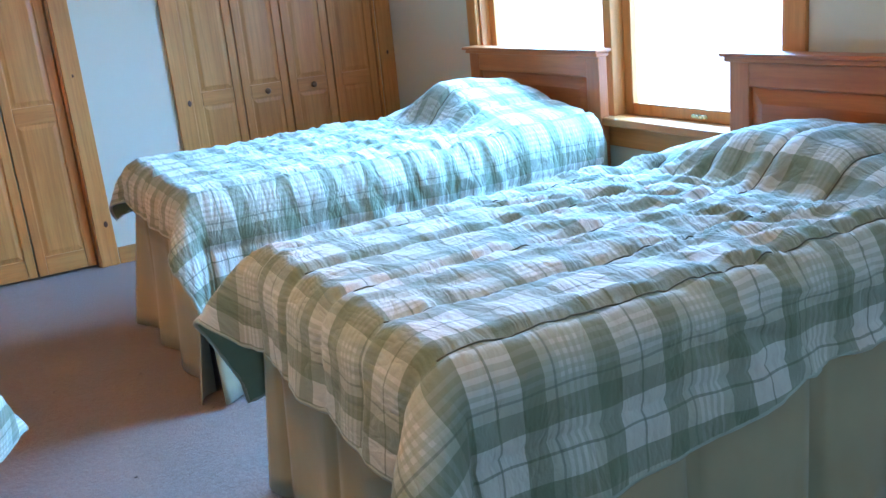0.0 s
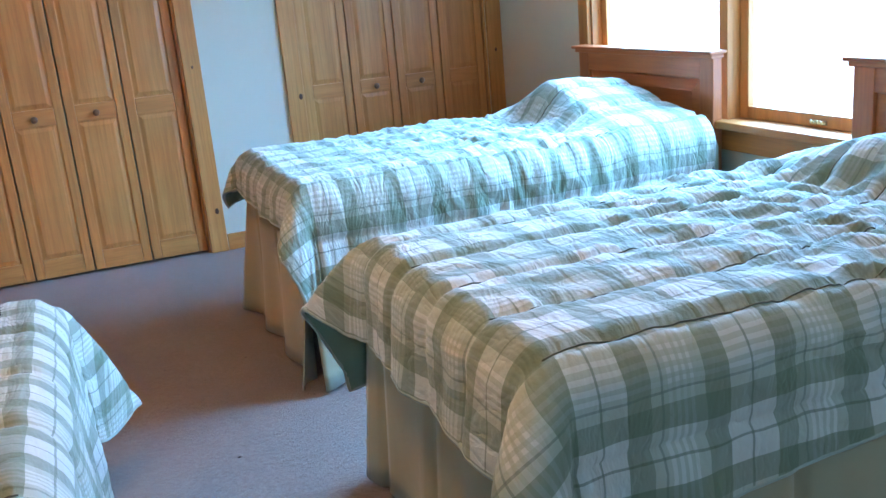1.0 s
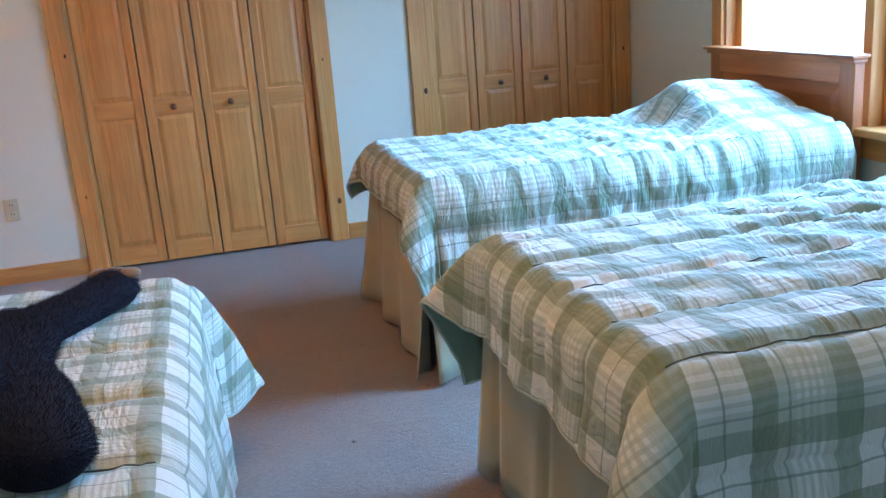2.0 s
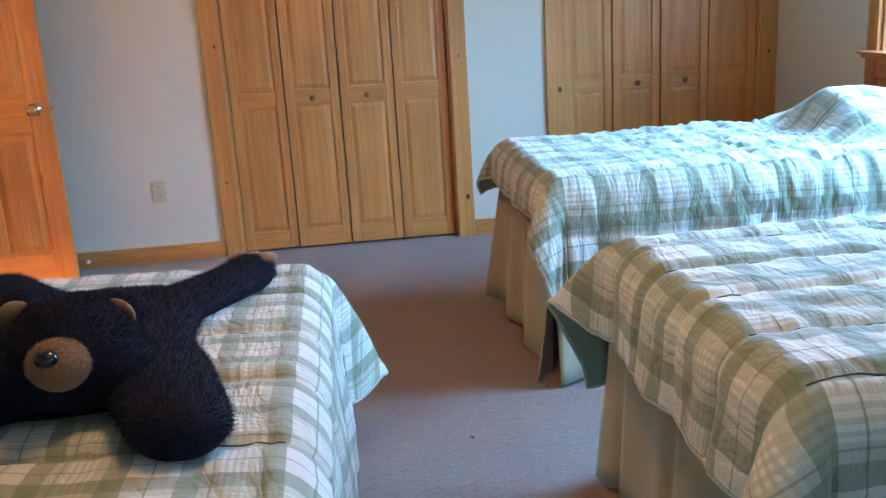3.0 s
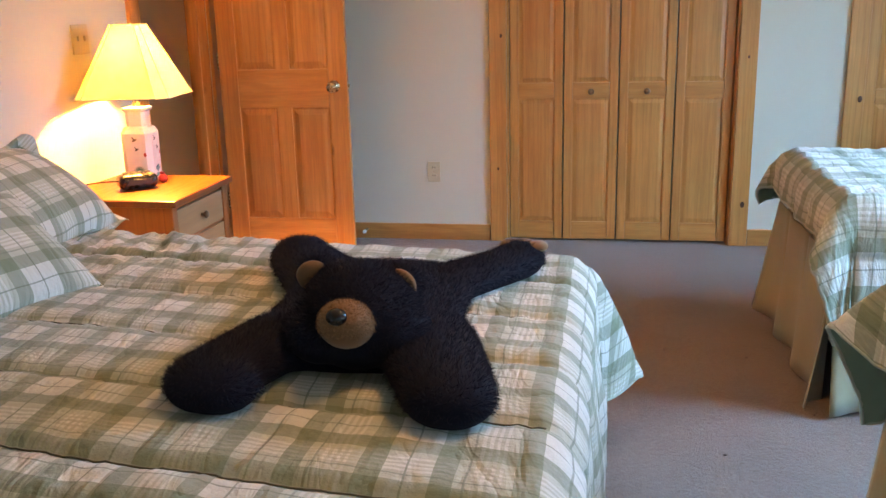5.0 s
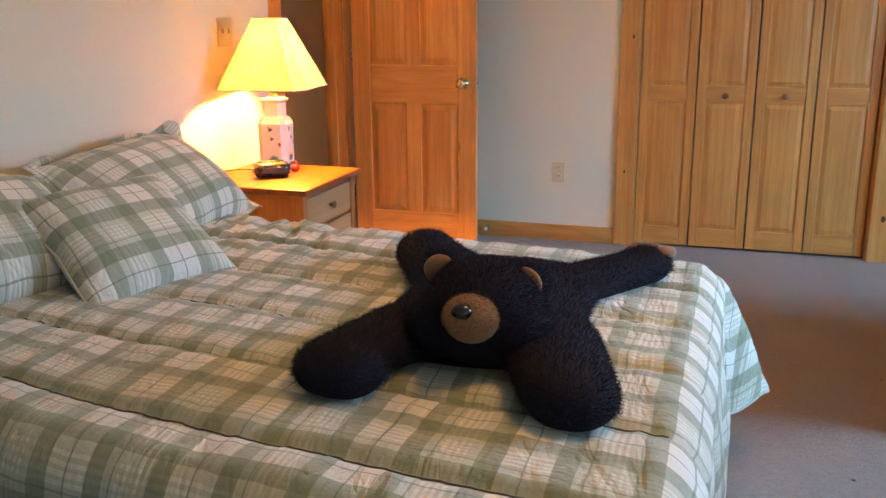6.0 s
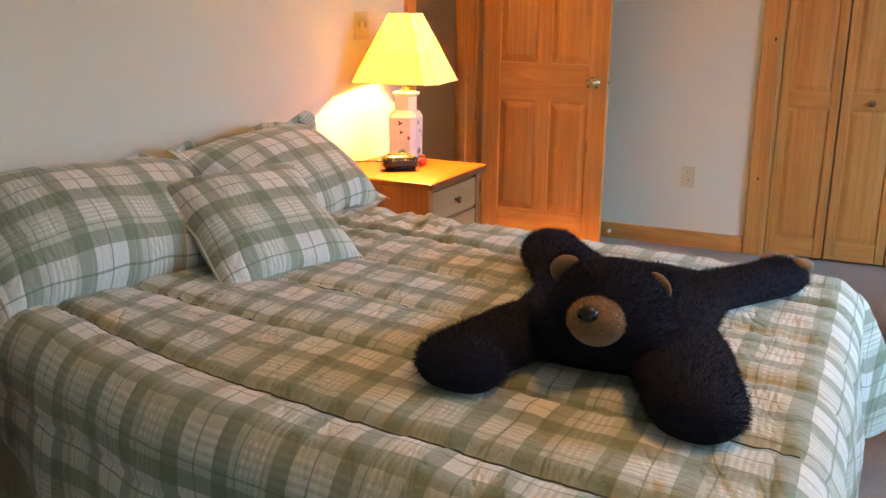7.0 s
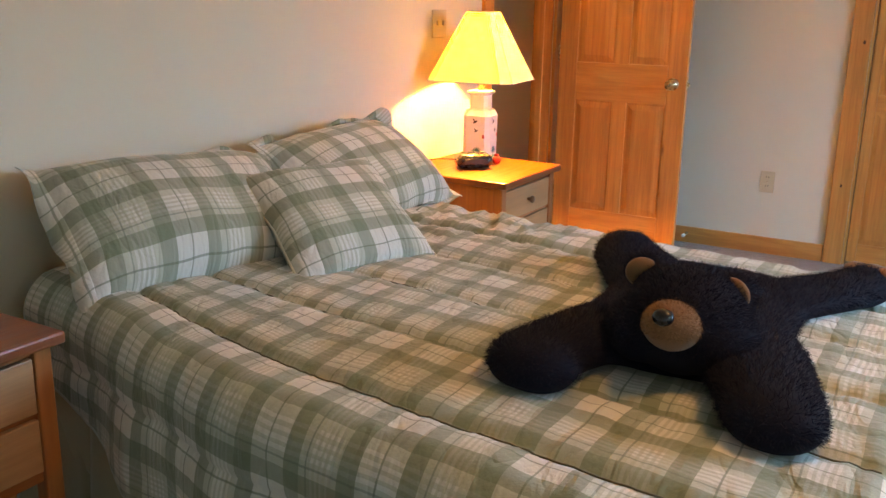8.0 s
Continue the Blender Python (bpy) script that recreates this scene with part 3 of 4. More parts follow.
def pillow_hump(xc, half, y0, y1, height, near_fall):
    """The rise of the quilt over a pillow at a bed's head."""
    def lift(u, v):
        a_ = (u - xc) / half
        along = smooth01((a_ + 1) / 0.75) if a_ < 0 else 1.0 - 0.25 * max(0.0, a_ - 0.3)
        across = smooth01((v - y0 + 0.06) / near_fall) * smooth01((y1 + 0.06 - v) / 0.42)
        crease = -0.02 * math.exp(-(((u - xc + half * 0.98) / 0.035) ** 2)) * across
        return height * along * (0.12 + 0.88 * across) * smooth01((a_ + 1.05) / 0.5) + crease
    return lift


BX0, BX1 = 0.745, 2.36
AY0, AY1 = 2.90, 3.81
BY0, BY1 = 1.235, 2.115
bump_a = pillow_hump(2.10, 0.26, AY0, AY1, 0.172, 0.80)
bump_b = pillow_hump(2.14, 0.24, BY0, BY1, 0.115, 0.42)
comforter("comforter", "sage and white plaid comforter drawn up over a pillow", BX0, BX1, AY0, AY1, 0.70, (0.18, 0.0, 0.46, 0.24), [AY0 + 0.02 + 0.235 * k for k in range(-1, 6)], bump_a, lambda u, v: (0.7 + 0.6 * smooth01((u - 1.0) / 0.6)) * (1 - 0.75 * smooth01((u - 1.85) / 0.12)), 3.1, 0.30)
comforter("comforter", "rumpled sage and white plaid comforter with lengthwise quilting seams", BX0, BX1, BY0, BY1, 0.682, (0.27, 0.0, 0.33, 0.43), [BY0 - 0.015 + 0.21 * k for k in range(-2, 7)], bump_b, lambda u, v: (0.4 + 1.5 * smooth01((u - 0.95) / 0.75)) * (1 - 0.75 * smooth01((u - 1.92) / 0.12)), 8.7, 0.46, lambda u: 0.40 - 0.04 * smooth01((u - 0.5) / 0.5) - 0.10 * smooth01((u - 1.0) / 0.8), ears={(-1, 1): (32, 16, 0.16, 0.36)}, drawn=True)
QX0, QX1, QY0, QY1 = -2.02, -0.115, 1.08, 2.50
comforter("comforter", "flat sage and white plaid comforter on the queen bed", QX0, QX1, QY0, QY1, 0.615, (0.0, 0.44, 0.42, 0.36), [1.172 + 0.272 * k for k in range(-2, 7)], lambda u, v: 0.0, lambda u, v: 0.28 + 0.8 * smooth01((v - 2.0) / 0.3) * smooth01((-0.9 - u) / 0.5), 14.3, 0.5, lambda u: 0.42 - 0.17 * smooth01((-1.25 - u) / 0.7), weave="plaid_small", ears={(1, 1): (39, 12, 0.095, 0.22)}, shear=-0.12, tuck=0.12)


# ---- beds ----
def skirt(bm, pts, z0, z1, seed, pleat=0.36):
    """A cloth skirt along a path on the floor: soft folds, box pleats and a slight flare."""
    path, acc = [], 0.0
    for p, q in zip(pts, pts[1:]):
        p, q = Vector(p), Vector(q)
        d = (q - p).normalized()
        nrm = Vector((d.y, -d.x, 0))
        count = max(2, int((q - p).length / 0.02))
        for k in range(count + 1):
            path.append((p + (q - p) * k / count, nrm, acc + (q - p).length * k / count))
        acc += (q - p).length
    rows = []
    for k in range(9):
        f = k / 8
        row = []
        for p, nrm, s in path:
            fold = 0.5 * math.sin(s * 19 + seed) + 0.9 * noise.noise(Vector((s * 6, seed, 0.4)))
            cut = math.exp(-(((s + seed) % pleat - pleat / 2) / 0.012) ** 2)
            ends = math.exp(-((s / 0.07) ** 2)) + math.exp(-(((acc - s) / 0.07) ** 2))
            out = f * (0.024 + 0.028 * fold + 0.035 * ends) - cut * 0.045 * (0.3 + 0.7 * f)
            c = p + nrm * out
            row.append(bm.verts.new((c.x, c.y, z1 + (z0 - z1) * f + 0.006 * f * noise.noise(Vector((s * 5, seed, 2))))))
        rows.append(row)
    for r0, r1 in zip(rows, rows[1:]):
        for i in range(len(r0) - 1):
            bm.faces.new((r0[i], r0[i + 1], r1[i + 1], r1[i]))
    return bm


def headboard(parent, y0, y1, top):
    """Frame-and-panel headboard whose face looks to -x."""
    xb, xf = 2.50, 2.455
    hb = part("headboard", boxes((xf + 0.016, xb - 0.01, y0 + 0.085, y1 - 0.085, 0.44, top - 0.10)), M["cherry_y"], parent, "reddish-brown framed wooden headboard")
    for ya, yb in ((y0, y0 + 0.085), (y1 - 0.085, y1)):
        part("post", boxes((xf, xb, ya, yb, 0.0, top), bev=0.004), M["cherry_z"], hb)
    part("top_rail", boxes((xf + 0.001, xb - 0.001, y0 + 0.085, y1 - 0.085, top - 0.10, top), bev=0.003), M["cherry_y"], hb)
    part("bottom_rail", boxes((xf + 0.001, xb - 0.001, y0 + 0.085, y1 - 0.085, 0.32, 0.44), bev=0.003), M["cherry_y"], hb)
    bm = bmesh.new()
    m = Matrix(((0, 1, 0, 0), (1, 0, 0, 0), (0, 0, 1, 0), (0, 0, 0, 1)))
    raised_panel(bm, y0 + 0.09, y1 - 0.09, 0.445, top - 0.105, xf + 0.0155, 0.012, 0.045, m)
    part("panel", bm, M["cherry_y"], hb)
    part("cap", boxes((xf - 0.03, xb + 0.008, y0 - 0.022, y1 + 0.022, top, top + 0.014), (xf - 0.016, xb + 0.004, y0 - 0.010, y1 + 0.010, top - 0.018, top), bev=0.004), M["cherry_y"], hb, "moulded cap rail")
    return hb


def twin_bed(y0, y1, board, label, seed):
    t = thing("twin_bed", label, "bed", None, "twin beds")
    headboard(t, *board, 0.962)
    part("box_spring", boxes((0.735, 2.44, y0 + 0.02, y1 - 0.02, 0.17, 0.40), bev=0.03), M["khaki"], t)
    part("mattress", boxes((0.735, 2.44, y0 + 0.01, y1 - 0.01, 0.401, 0.655), bev=0.05), M["sheet"], t, "mattress in a pale green sheet")
    bm = skirt(bmesh.new(), [(2.42, y1 - 0.01, 0), (0.735, y1 - 0.01, 0)], 0.014, 0.49, seed)
    sk = part("bed_skirt", bm, M["khaki"], t, "pleated khaki bed skirt", True)
    sk.modifiers.new("thickness", "SOLIDIFY").thickness = 0.004
    for pts, s in (([(0.705, y1 + 0.005, 0), (0.705, y0 - 0.012, 0)], 1.0), ([(0.70, y0 + 0.0, 0), (2.42, y0 + 0.01, 0)], 2.0)):
        sk = part("bed_skirt", skirt(bmesh.new(), [(p[0], p[1], 0) for p in pts], 0.014, 0.49, seed + s), M["khaki"], t, "pleated khaki bed skirt", True)
        sk.modifiers.new("thickness", "SOLIDIFY").thickness = 0.004
    for x in (0.77, 2.3):
        for y in (y0 + 0.06, y1 - 0.06):
            bm = lathe(bmesh.new(), [(0.02, 0.0), (0.026, 0.01), (0.026, 0.04), (0.016, 0.05), (0.016, 0.169)], Matrix.Translation((x, y, 0)), 12)
            part("leg", bm, M["white"], t, "white plastic bed leg", True)
    return t


twin_bed(2.85, 3.86, (2.945, 3.975), "twin bed with cherry headboard and khaki skirt by the window", 0.4)
twin_bed(1.165, 2.165, (1.205, 2.235), "twin bed with cherry headboard and khaki skirt by the window", 5.2)

t = thing("queen_bed", "queen bed with a dark skirt under a plaid comforter", "bed")
part("box_spring", boxes((-2.07, -0.12, 1.12, 2.53, 0.16, 0.38), bev=0.03), M["khaki"], t)
part("mattress", boxes((-2.07, -0.115, 1.14, 2.54, 0.381, 0.59), bev=0.05), M["sheet"], t, "mattress in a pale green sheet")
for pts, s in (([(-2.05, 1.13, 0), (-0.13, 1.13, 0)], 1.0), ([(-0.125, 1.13, 0), (-0.125, 2.52, 0)], 2.0), ([(-0.13, 2.52, 0), (-2.05, 2.52, 0)], 3.0)):
    sk = part("bed_skirt", skirt(bmesh.new(), pts, 0.014, 0.39, s), M["khaki"], t, "khaki bed skirt", True)
    sk.modifiers.new("thickness", "SOLIDIFY").thickness = 0.004
for x in (-1.9, -0.3):
    for y in (1.2, 2.4):
        part("leg", lathe(bmesh.new(), [(0.02, 0), (0.026, 0.01), (0.026, 0.04), (0.016, 0.05), (0.016, 0.159)], Matrix.Translation((x, y, 0)), 12), M["white"], t, "", True)

askew = Matrix.Translation((0, -0.12 * 1.0675, 0))
askew[1][0] = -0.12
for ob in t.children:
    ob.data.transform(askew)


# ---- pillows ----
def pillow(name, label, w, h, thick, m, flange, mat, seed, group, nrun=44):
    """A stuffed cushion in the plane x-z, face to -y; with a flange it is a sham with a loose, wavy border."""
    grid = {}
    for side in (-1, 1):
        for i in range(nrun + 1):
            for j in range(nrun + 1):
                a_, b_ = 2 * i / nrun - 1, 2 * j / nrun - 1
                edge = i in (0, nrun) or j in (0, nrun)
                if side == 1 and edge:
                    grid[side, i, j] = grid[-1, i, j]
                    continue
                body = max(0.0, 1 - (abs(a_) / (1 - flange[0])) ** 2.6) ** 0.5 * max(0.0, 1 - (abs(b_) / (1 - flange[1])) ** 2.6) ** 0.5
                if flange[0] == 0:
                    pinch = 1 - 0.10 * (1 - abs(b_)) * abs(a_) ** 4, 1 - 0.10 * (1 - abs(a_)) * abs(b_) ** 4
                else:
                    pinch = 1 - 0.03 * (1 - abs(b_)) * abs(a_) ** 4, 1 - 0.03 * (1 - abs(a_)) * abs(b_) ** 4
                x, z = a_ * w / 2 * pinch[0], b_ * h / 2 * pinch[1]
                q = Vector((x * 4, z * 4, seed))
                rim = max(smooth01((abs(a_) - (1 - flange[0])) / max(flange[0], 1e-3)) if flange[0] else 0, smooth01((abs(b_) - (1 - flange[1])) / max(flange[1], 1e-3)) if flange[1] else 0)
                y = side * thick / 2 * body * (1 + 0.18 * noise.noise(q * 0.8)) + 0.008 * noise.noise(q * 2.5) * body
                y += rim * 0.085 * noise.noise(Vector((x * 7.5, z * 7.5, seed + 3))) + side * 0.003
                grid[side, i, j] = (x, y, z)
    def panel(keep, side):
        pm = bmesh.new()
        uvl = pm.loops.layers.uv.new("cloth")
        made = {}
        for i in range(nrun):
            for j in range(nrun):
                if not keep(max(abs((2 * i + 1) / nrun - 1) - (1 - flange[0]), abs((2 * j + 1) / nrun - 1) - (1 - flange[1]))):
                    continue
                ring = ((i, j), (i + 1, j), (i + 1, j + 1), (i, j + 1))
                for k in ring:
                    if k not in made:
                        made[k] = pm.verts.new(grid[side, k[0], k[1]])
                f = pm.faces.new([made[k] for k in ring])
                for lp, (p, q) in zip(f.loops, ring):
                    lp[uvl].uv = (p / nrun * w + 0.05, q / nrun * h + 0.03)
        return pm

    t = thing(name, label, "pillow", m, group)
    if flange[0]:
        part("front_panel", panel(lambda e: e < 0, -1), mat, t, "", True)
        border = part("flange", panel(lambda e: e >= 0, -1), mat, t, "loose wavy cloth border", True)
        border.modifiers.new("thickness", "SOLIDIFY").thickness = 0.002
        part("back_panel", panel(lambda e: True, 1), M["khaki"], t, "plain khaki back", True)
    else:
        part("front_panel", panel(lambda e: True, -1), mat, t, "", True)
        part("back_panel", panel(lambda e: True, 1), mat, t, "", True)
    if flange[0] == 0:
        rim_pts = []
        for k in range(4 * 24 + 1):
            s, f = divmod(k % 96, 24)
            e = 2 * f / 24 - 1
            a_, b_ = ((e, -1), (1, e), (-e, 1), (-1, -e))[s]
            rim_pts.append((a_ * w / 2 * (1 - 0.10 * (1 - abs(b_)) * abs(a_) ** 4), 0.0, b_ * h / 2 * (1 - 0.10 * (1 - abs(a_)) * abs(b_) ** 4)))
        part("piping", tube(bmesh.new(), rim_pts, 0.004, 6), M["piping"], t, "cream piping", True)
    return t


def lean(x, y, z, yaw, tilt, spin=0.0):
    """A cushion facing +x, turned by yaw, leaning back by tilt and spun in its own plane."""
    return Matrix.Translation((x, y, z)) @ Matrix.Rotation(radians(90 + yaw), 4, "Z") @ Matrix.Rotation(radians(-tilt), 4, "X") @ Matrix.Rotation(radians(spin), 4, "Y")


pillow("pillow_sham", "plaid pillow sham with a floppy flanged border", 0.72, 0.45, 0.25, lean(-1.82, 1.59, 0.745, -10, 52, 4), (0.08, 0.11), M["plaid_turned"], 2.0, "pillow shams")
pillow("pillow_sham", "plaid pillow sham leaning on the wall by the lamp", 0.76, 0.46, 0.21, lean(-1.81, 2.385, 0.745, 3, 53, -1), (0.08, 0.11), M["plaid_turned"], 6.0, "pillow shams")
pillow("throw_pillow", "square plaid throw pillow with cream piping", 0.43, 0.40, 0.15, lean(-1.53, 1.865, 0.73, -23, 55, -4), (0.0, 0.0), M["plaid_turned"], 9.0, "")


# ---- plush bear rug ----
def bear():
    t = thing("bear_rug", "dark brown plush bear rug lying face down, tan muzzle and ears", "bear rug", pose(-0.48, 1.40, 0.632))
    bm = bmesh.new()

    def blob(x, y, z, sx, sy, sz, rz=0.0):
        bmesh.ops.create_icosphere(bm, subdivisions=3, radius=1.0, matrix=Matrix.LocRotScale((x, y, z), Euler((0, 0, radians(rz))), (sx, sy, sz)))

    def limb(p, q, r0, r1, h0, h1):
        for k in range(9):
            f = k / 8
            blob(p[0] + (q[0] - p[0]) * f, p[1] + (q[1] - p[1]) * f, (h0 + (h1 - h0) * f) * 0.8, r0 + (r1 - r0) * f, r0 + (r1 - r0) * f, h0 + (h1 - h0) * f)

    # the flat back, wider towards the shoulders and the hips
    for k in range(9):
        f = k / 8
        blob(-0.03 - 0.03 * f, 0.195 + 0.445 * f, 0.028, 0.255 - 0.035 * math.sin(math.pi * f), 0.115, 0.050 - 0.012 * f)
    limb((-0.17, 0.17), (-0.225, -0.055), 0.10, 0.075, 0.046, 0.052)
    limb((0.12, 0.20), (0.212, -0.058), 0.105, 0.084, 0.048, 0.056)
    blob(-0.19, -0.075, 0.045, 0.075, 0.065, 0.050, 15)
    blob(0.215, -0.075, 0.045, 0.085, 0.07, 0.052, -10)
    limb((-0.18, 0.58), (-0.315, 0.745), 0.125, 0.085, 0.036, 0.050)
    limb((0.10, 0.62), (0.245, 0.795), 0.10, 0.065, 0.036, 0.044)
    blob(-0.325, 0.765, 0.046, 0.08, 0.06, 0.056, 20)
    blob(0.25, 0.81, 0.042, 0.07, 0.05, 0.048, -20)
    me = bake("body", bm, M["fur"], True)
    body = new("body", me)
    body.parent = t
    rm = body.modifiers.new("remesh", "REMESH")
    rm.mode, rm.voxel_size, rm.use_smooth_shade = "VOXEL", 0.012, True
    sm = body.modifiers.new("smooth", "SMOOTH")
    sm.factor, sm.iterations = 0.6, 8
    hm = bmesh.new()

    def hblob(x, y, z, sx, sy, sz):
        bmesh.ops.create_icosphere(hm, subdivisions=4, radius=1.0, matrix=Matrix.LocRotScale((x, y, z), None, (sx, sy, sz)))

    hblob(0.008, 0.150, 0.105, 0.118, 0.118, 0.104)
    hblob(-0.06, 0.125, 0.082, 0.075, 0.08, 0.065)
    hblob(0.07, 0.125, 0.082, 0.075, 0.08, 0.065)
    for x, z in ((-0.088, 0.178), (0.082, 0.166)):
        hblob(x, 0.185, z, 0.044, 0.022, 0.042)
    head = part("head", hm, M["fur"], t, "", True)
    rm = head.modifiers.new("remesh", "REMESH")
    rm.mode, rm.voxel_size, rm.use_smooth_shade = "VOXEL", 0.009, True
    sm = head.modifiers.new("smooth", "SMOOTH")
    sm.factor, sm.iterations = 0.5, 4

    mz = bmesh.new()
    bmesh.ops.create_uvsphere(mz, u_segments=32, v_segments=20, radius=1.0, matrix=Matrix.LocRotScale((0.008, 0.056, 0.122), Euler((radians(-28), 0, 0)), (0.055, 0.047, 0.047)))
    muzzle = part("muzzle", mz, M["tan"], t, "round tan plush muzzle", True)

    bpy.context.view_layer.update()
    dg = bpy.context.evaluated_depsgraph_get()
    rng = random.Random(4)
    for ob, count, length, pile, colour in ((body, 120000, 0.014, M["fur"], "dark"), (head, 45000, 0.012, M["fur"], "dark"), (muzzle, 14000, 0.005, M["tan_pile"], "tan")):
        ev = ob.evaluated_get(dg).to_mesh()
        ev.calc_loop_triangles()
        tri = [(tr.area, [ev.vertices[i] for i in tr.vertices]) for tr in ev.loop_triangles]
        pick = rng.choices(tri, [w for w, _ in tri], k=count)
        vs, fs = [], []
        for _, (p, q, r) in pick:
            e, f = rng.random(), rng.random()
            if e + f > 1:
                e, f = 1 - e, 1 - f
            c = p.co + (q.co - p.co) * e + (r.co - p.co) * f
            nn = (p.normal + q.normal + r.normal).normalized()
            if nn.z < -0.3:
                continue
            side = nn.orthogonal().normalized()
            side = (side * math.cos(7 * e) + nn.cross(side) * math.sin(7 * e)).normalized()
            d = (nn * 0.75 + Vector((rng.uniform(-0.7, 0.7), rng.uniform(-0.5, 0.5) + 0.55, rng.uniform(-0.9, 0.2)))).normalized()
            k = len(vs)
            g = length * rng.uniform(0.6, 1.25)
            vs += [tuple(c + side * 0.0007), tuple(c - side * 0.0007), tuple(c + d * g)]
            fs.append((k, k + 1, k + 2))
        ob.evaluated_get(dg).to_mesh_clear()
        fm = bpy.data.meshes.new("fur")
        fm.from_pydata(vs, [], fs)
        fm.materials.append(pile)
        fur = new("fur", fm)
        fur.parent = ob
        tagged(fur, "short " + colour + " fur pile", kind="stuff")

    nz = bmesh.new()
    bmesh.ops.create_uvsphere(nz, u_segments=20, v_segments=14, radius=1.0, matrix=Matrix.LocRotScale((0.002, 0.012, 0.149), Euler((radians(-35), 0, 0)), (0.0195, 0.014, 0.016)))
    part("nose", nz, M["nose"], muzzle, "shiny black nose", True)
    for x, z, turn in ((-0.090, 0.176, 14), (0.084, 0.164, -14)):
        em = bmesh.new()
        bmesh.ops.create_uvsphere(em, u_segments=20, v_segments=12, radius=1.0, matrix=Matrix.LocRotScale((x, 0.170, z), Euler((radians(12), 0, radians(turn))), (0.033, 0.011, 0.033)))
        part("inner_ear", em, M["tan"], t, "tan plush inner ear", True)
    for x, y in ((-0.35, 0.795), (-0.315, 0.80), (0.225, 0.84), (0.262, 0.838), (0.295, 0.82)):
        pm = bmesh.new()
        bmesh.ops.create_uvsphere(pm, u_segments=14, v_segments=10, radius=1.0, matrix=Matrix.LocRotScale((x, y - 0.005, 0.074), None, (0.028, 0.024, 0.016)))
        part("paw_pad", pm, M["tan"], t, "tan plush paw pad", True)
    return t


bear()


# ---- nightstands ----
def nightstand(m, label):
    """Two-drawer stand; its back at x = 0, front at x = 0.50, width along y from 0 to 0.50."""
    t = thing("nightstand", label, "nightstand", m, "nightstands")
    part("top", boxes((0.0, 0.52, -0.015, 0.515, 0.618, 0.645), bev=0.006), M["dark_oak_y"], t, "smooth oak top, colour toned down against the lamp's glare")
    for x in (0.005, 0.455):
        for y in (0.005, 0.455):
            part("leg", boxes((x, x + 0.04, y, y + 0.04, 0, 0.617), bev=0.004), M["oak_z"], t)
    for y in (0.012, 0.472):
        part("side_panel", boxes((0.046, 0.454, y, y + 0.016, 0.32, 0.617), bev=0.002), M["oak_z"], t)
    part("back_panel", boxes((0.012, 0.024, 0.046, 0.454, 0.32, 0.617)), M["oak_z"], t)
    part("rail", boxes((0.46, 0.485, 0.046, 0.454, 0.32, 0.342), (0.46, 0.485, 0.046, 0.454, 0.466, 0.474), (0.46, 0.485, 0.046, 0.454, 0.600, 0.617), bev=0.001), M["oak_y"], t)
    for z0, z1 in ((0.345, 0.463), (0.477, 0.597)):
        d = part("drawer", boxes((0.10, 0.476, 0.05, 0.45, z0, z1), (0.4765, 0.492, 0.047, 0.453, z0, z1), bev=0.003), M["maple_y"], t, "paler maple drawer front")
        bm = lathe(bmesh.new(), [(0.007, 0), (0.006, 0.010), (0.014, 0.016), (0.016, 0.022), (0.010, 0.028)], Matrix.Translation((0.492, 0.25, (z0 + z1) / 2)) @ Matrix.Rotation(radians(90), 4, "Y"), 16)
        part("knob", bm, M["knob_wood"], d, "dark turned wooden knob", True)
    return t


nightstand(pose(-2.085, 2.985, 0.0), "honey oak two-drawer nightstand lit by the lamp")
nightstand(pose(-2.118, 0.525, 0.0), "honey oak two-drawer nightstand in shade beside the bed")


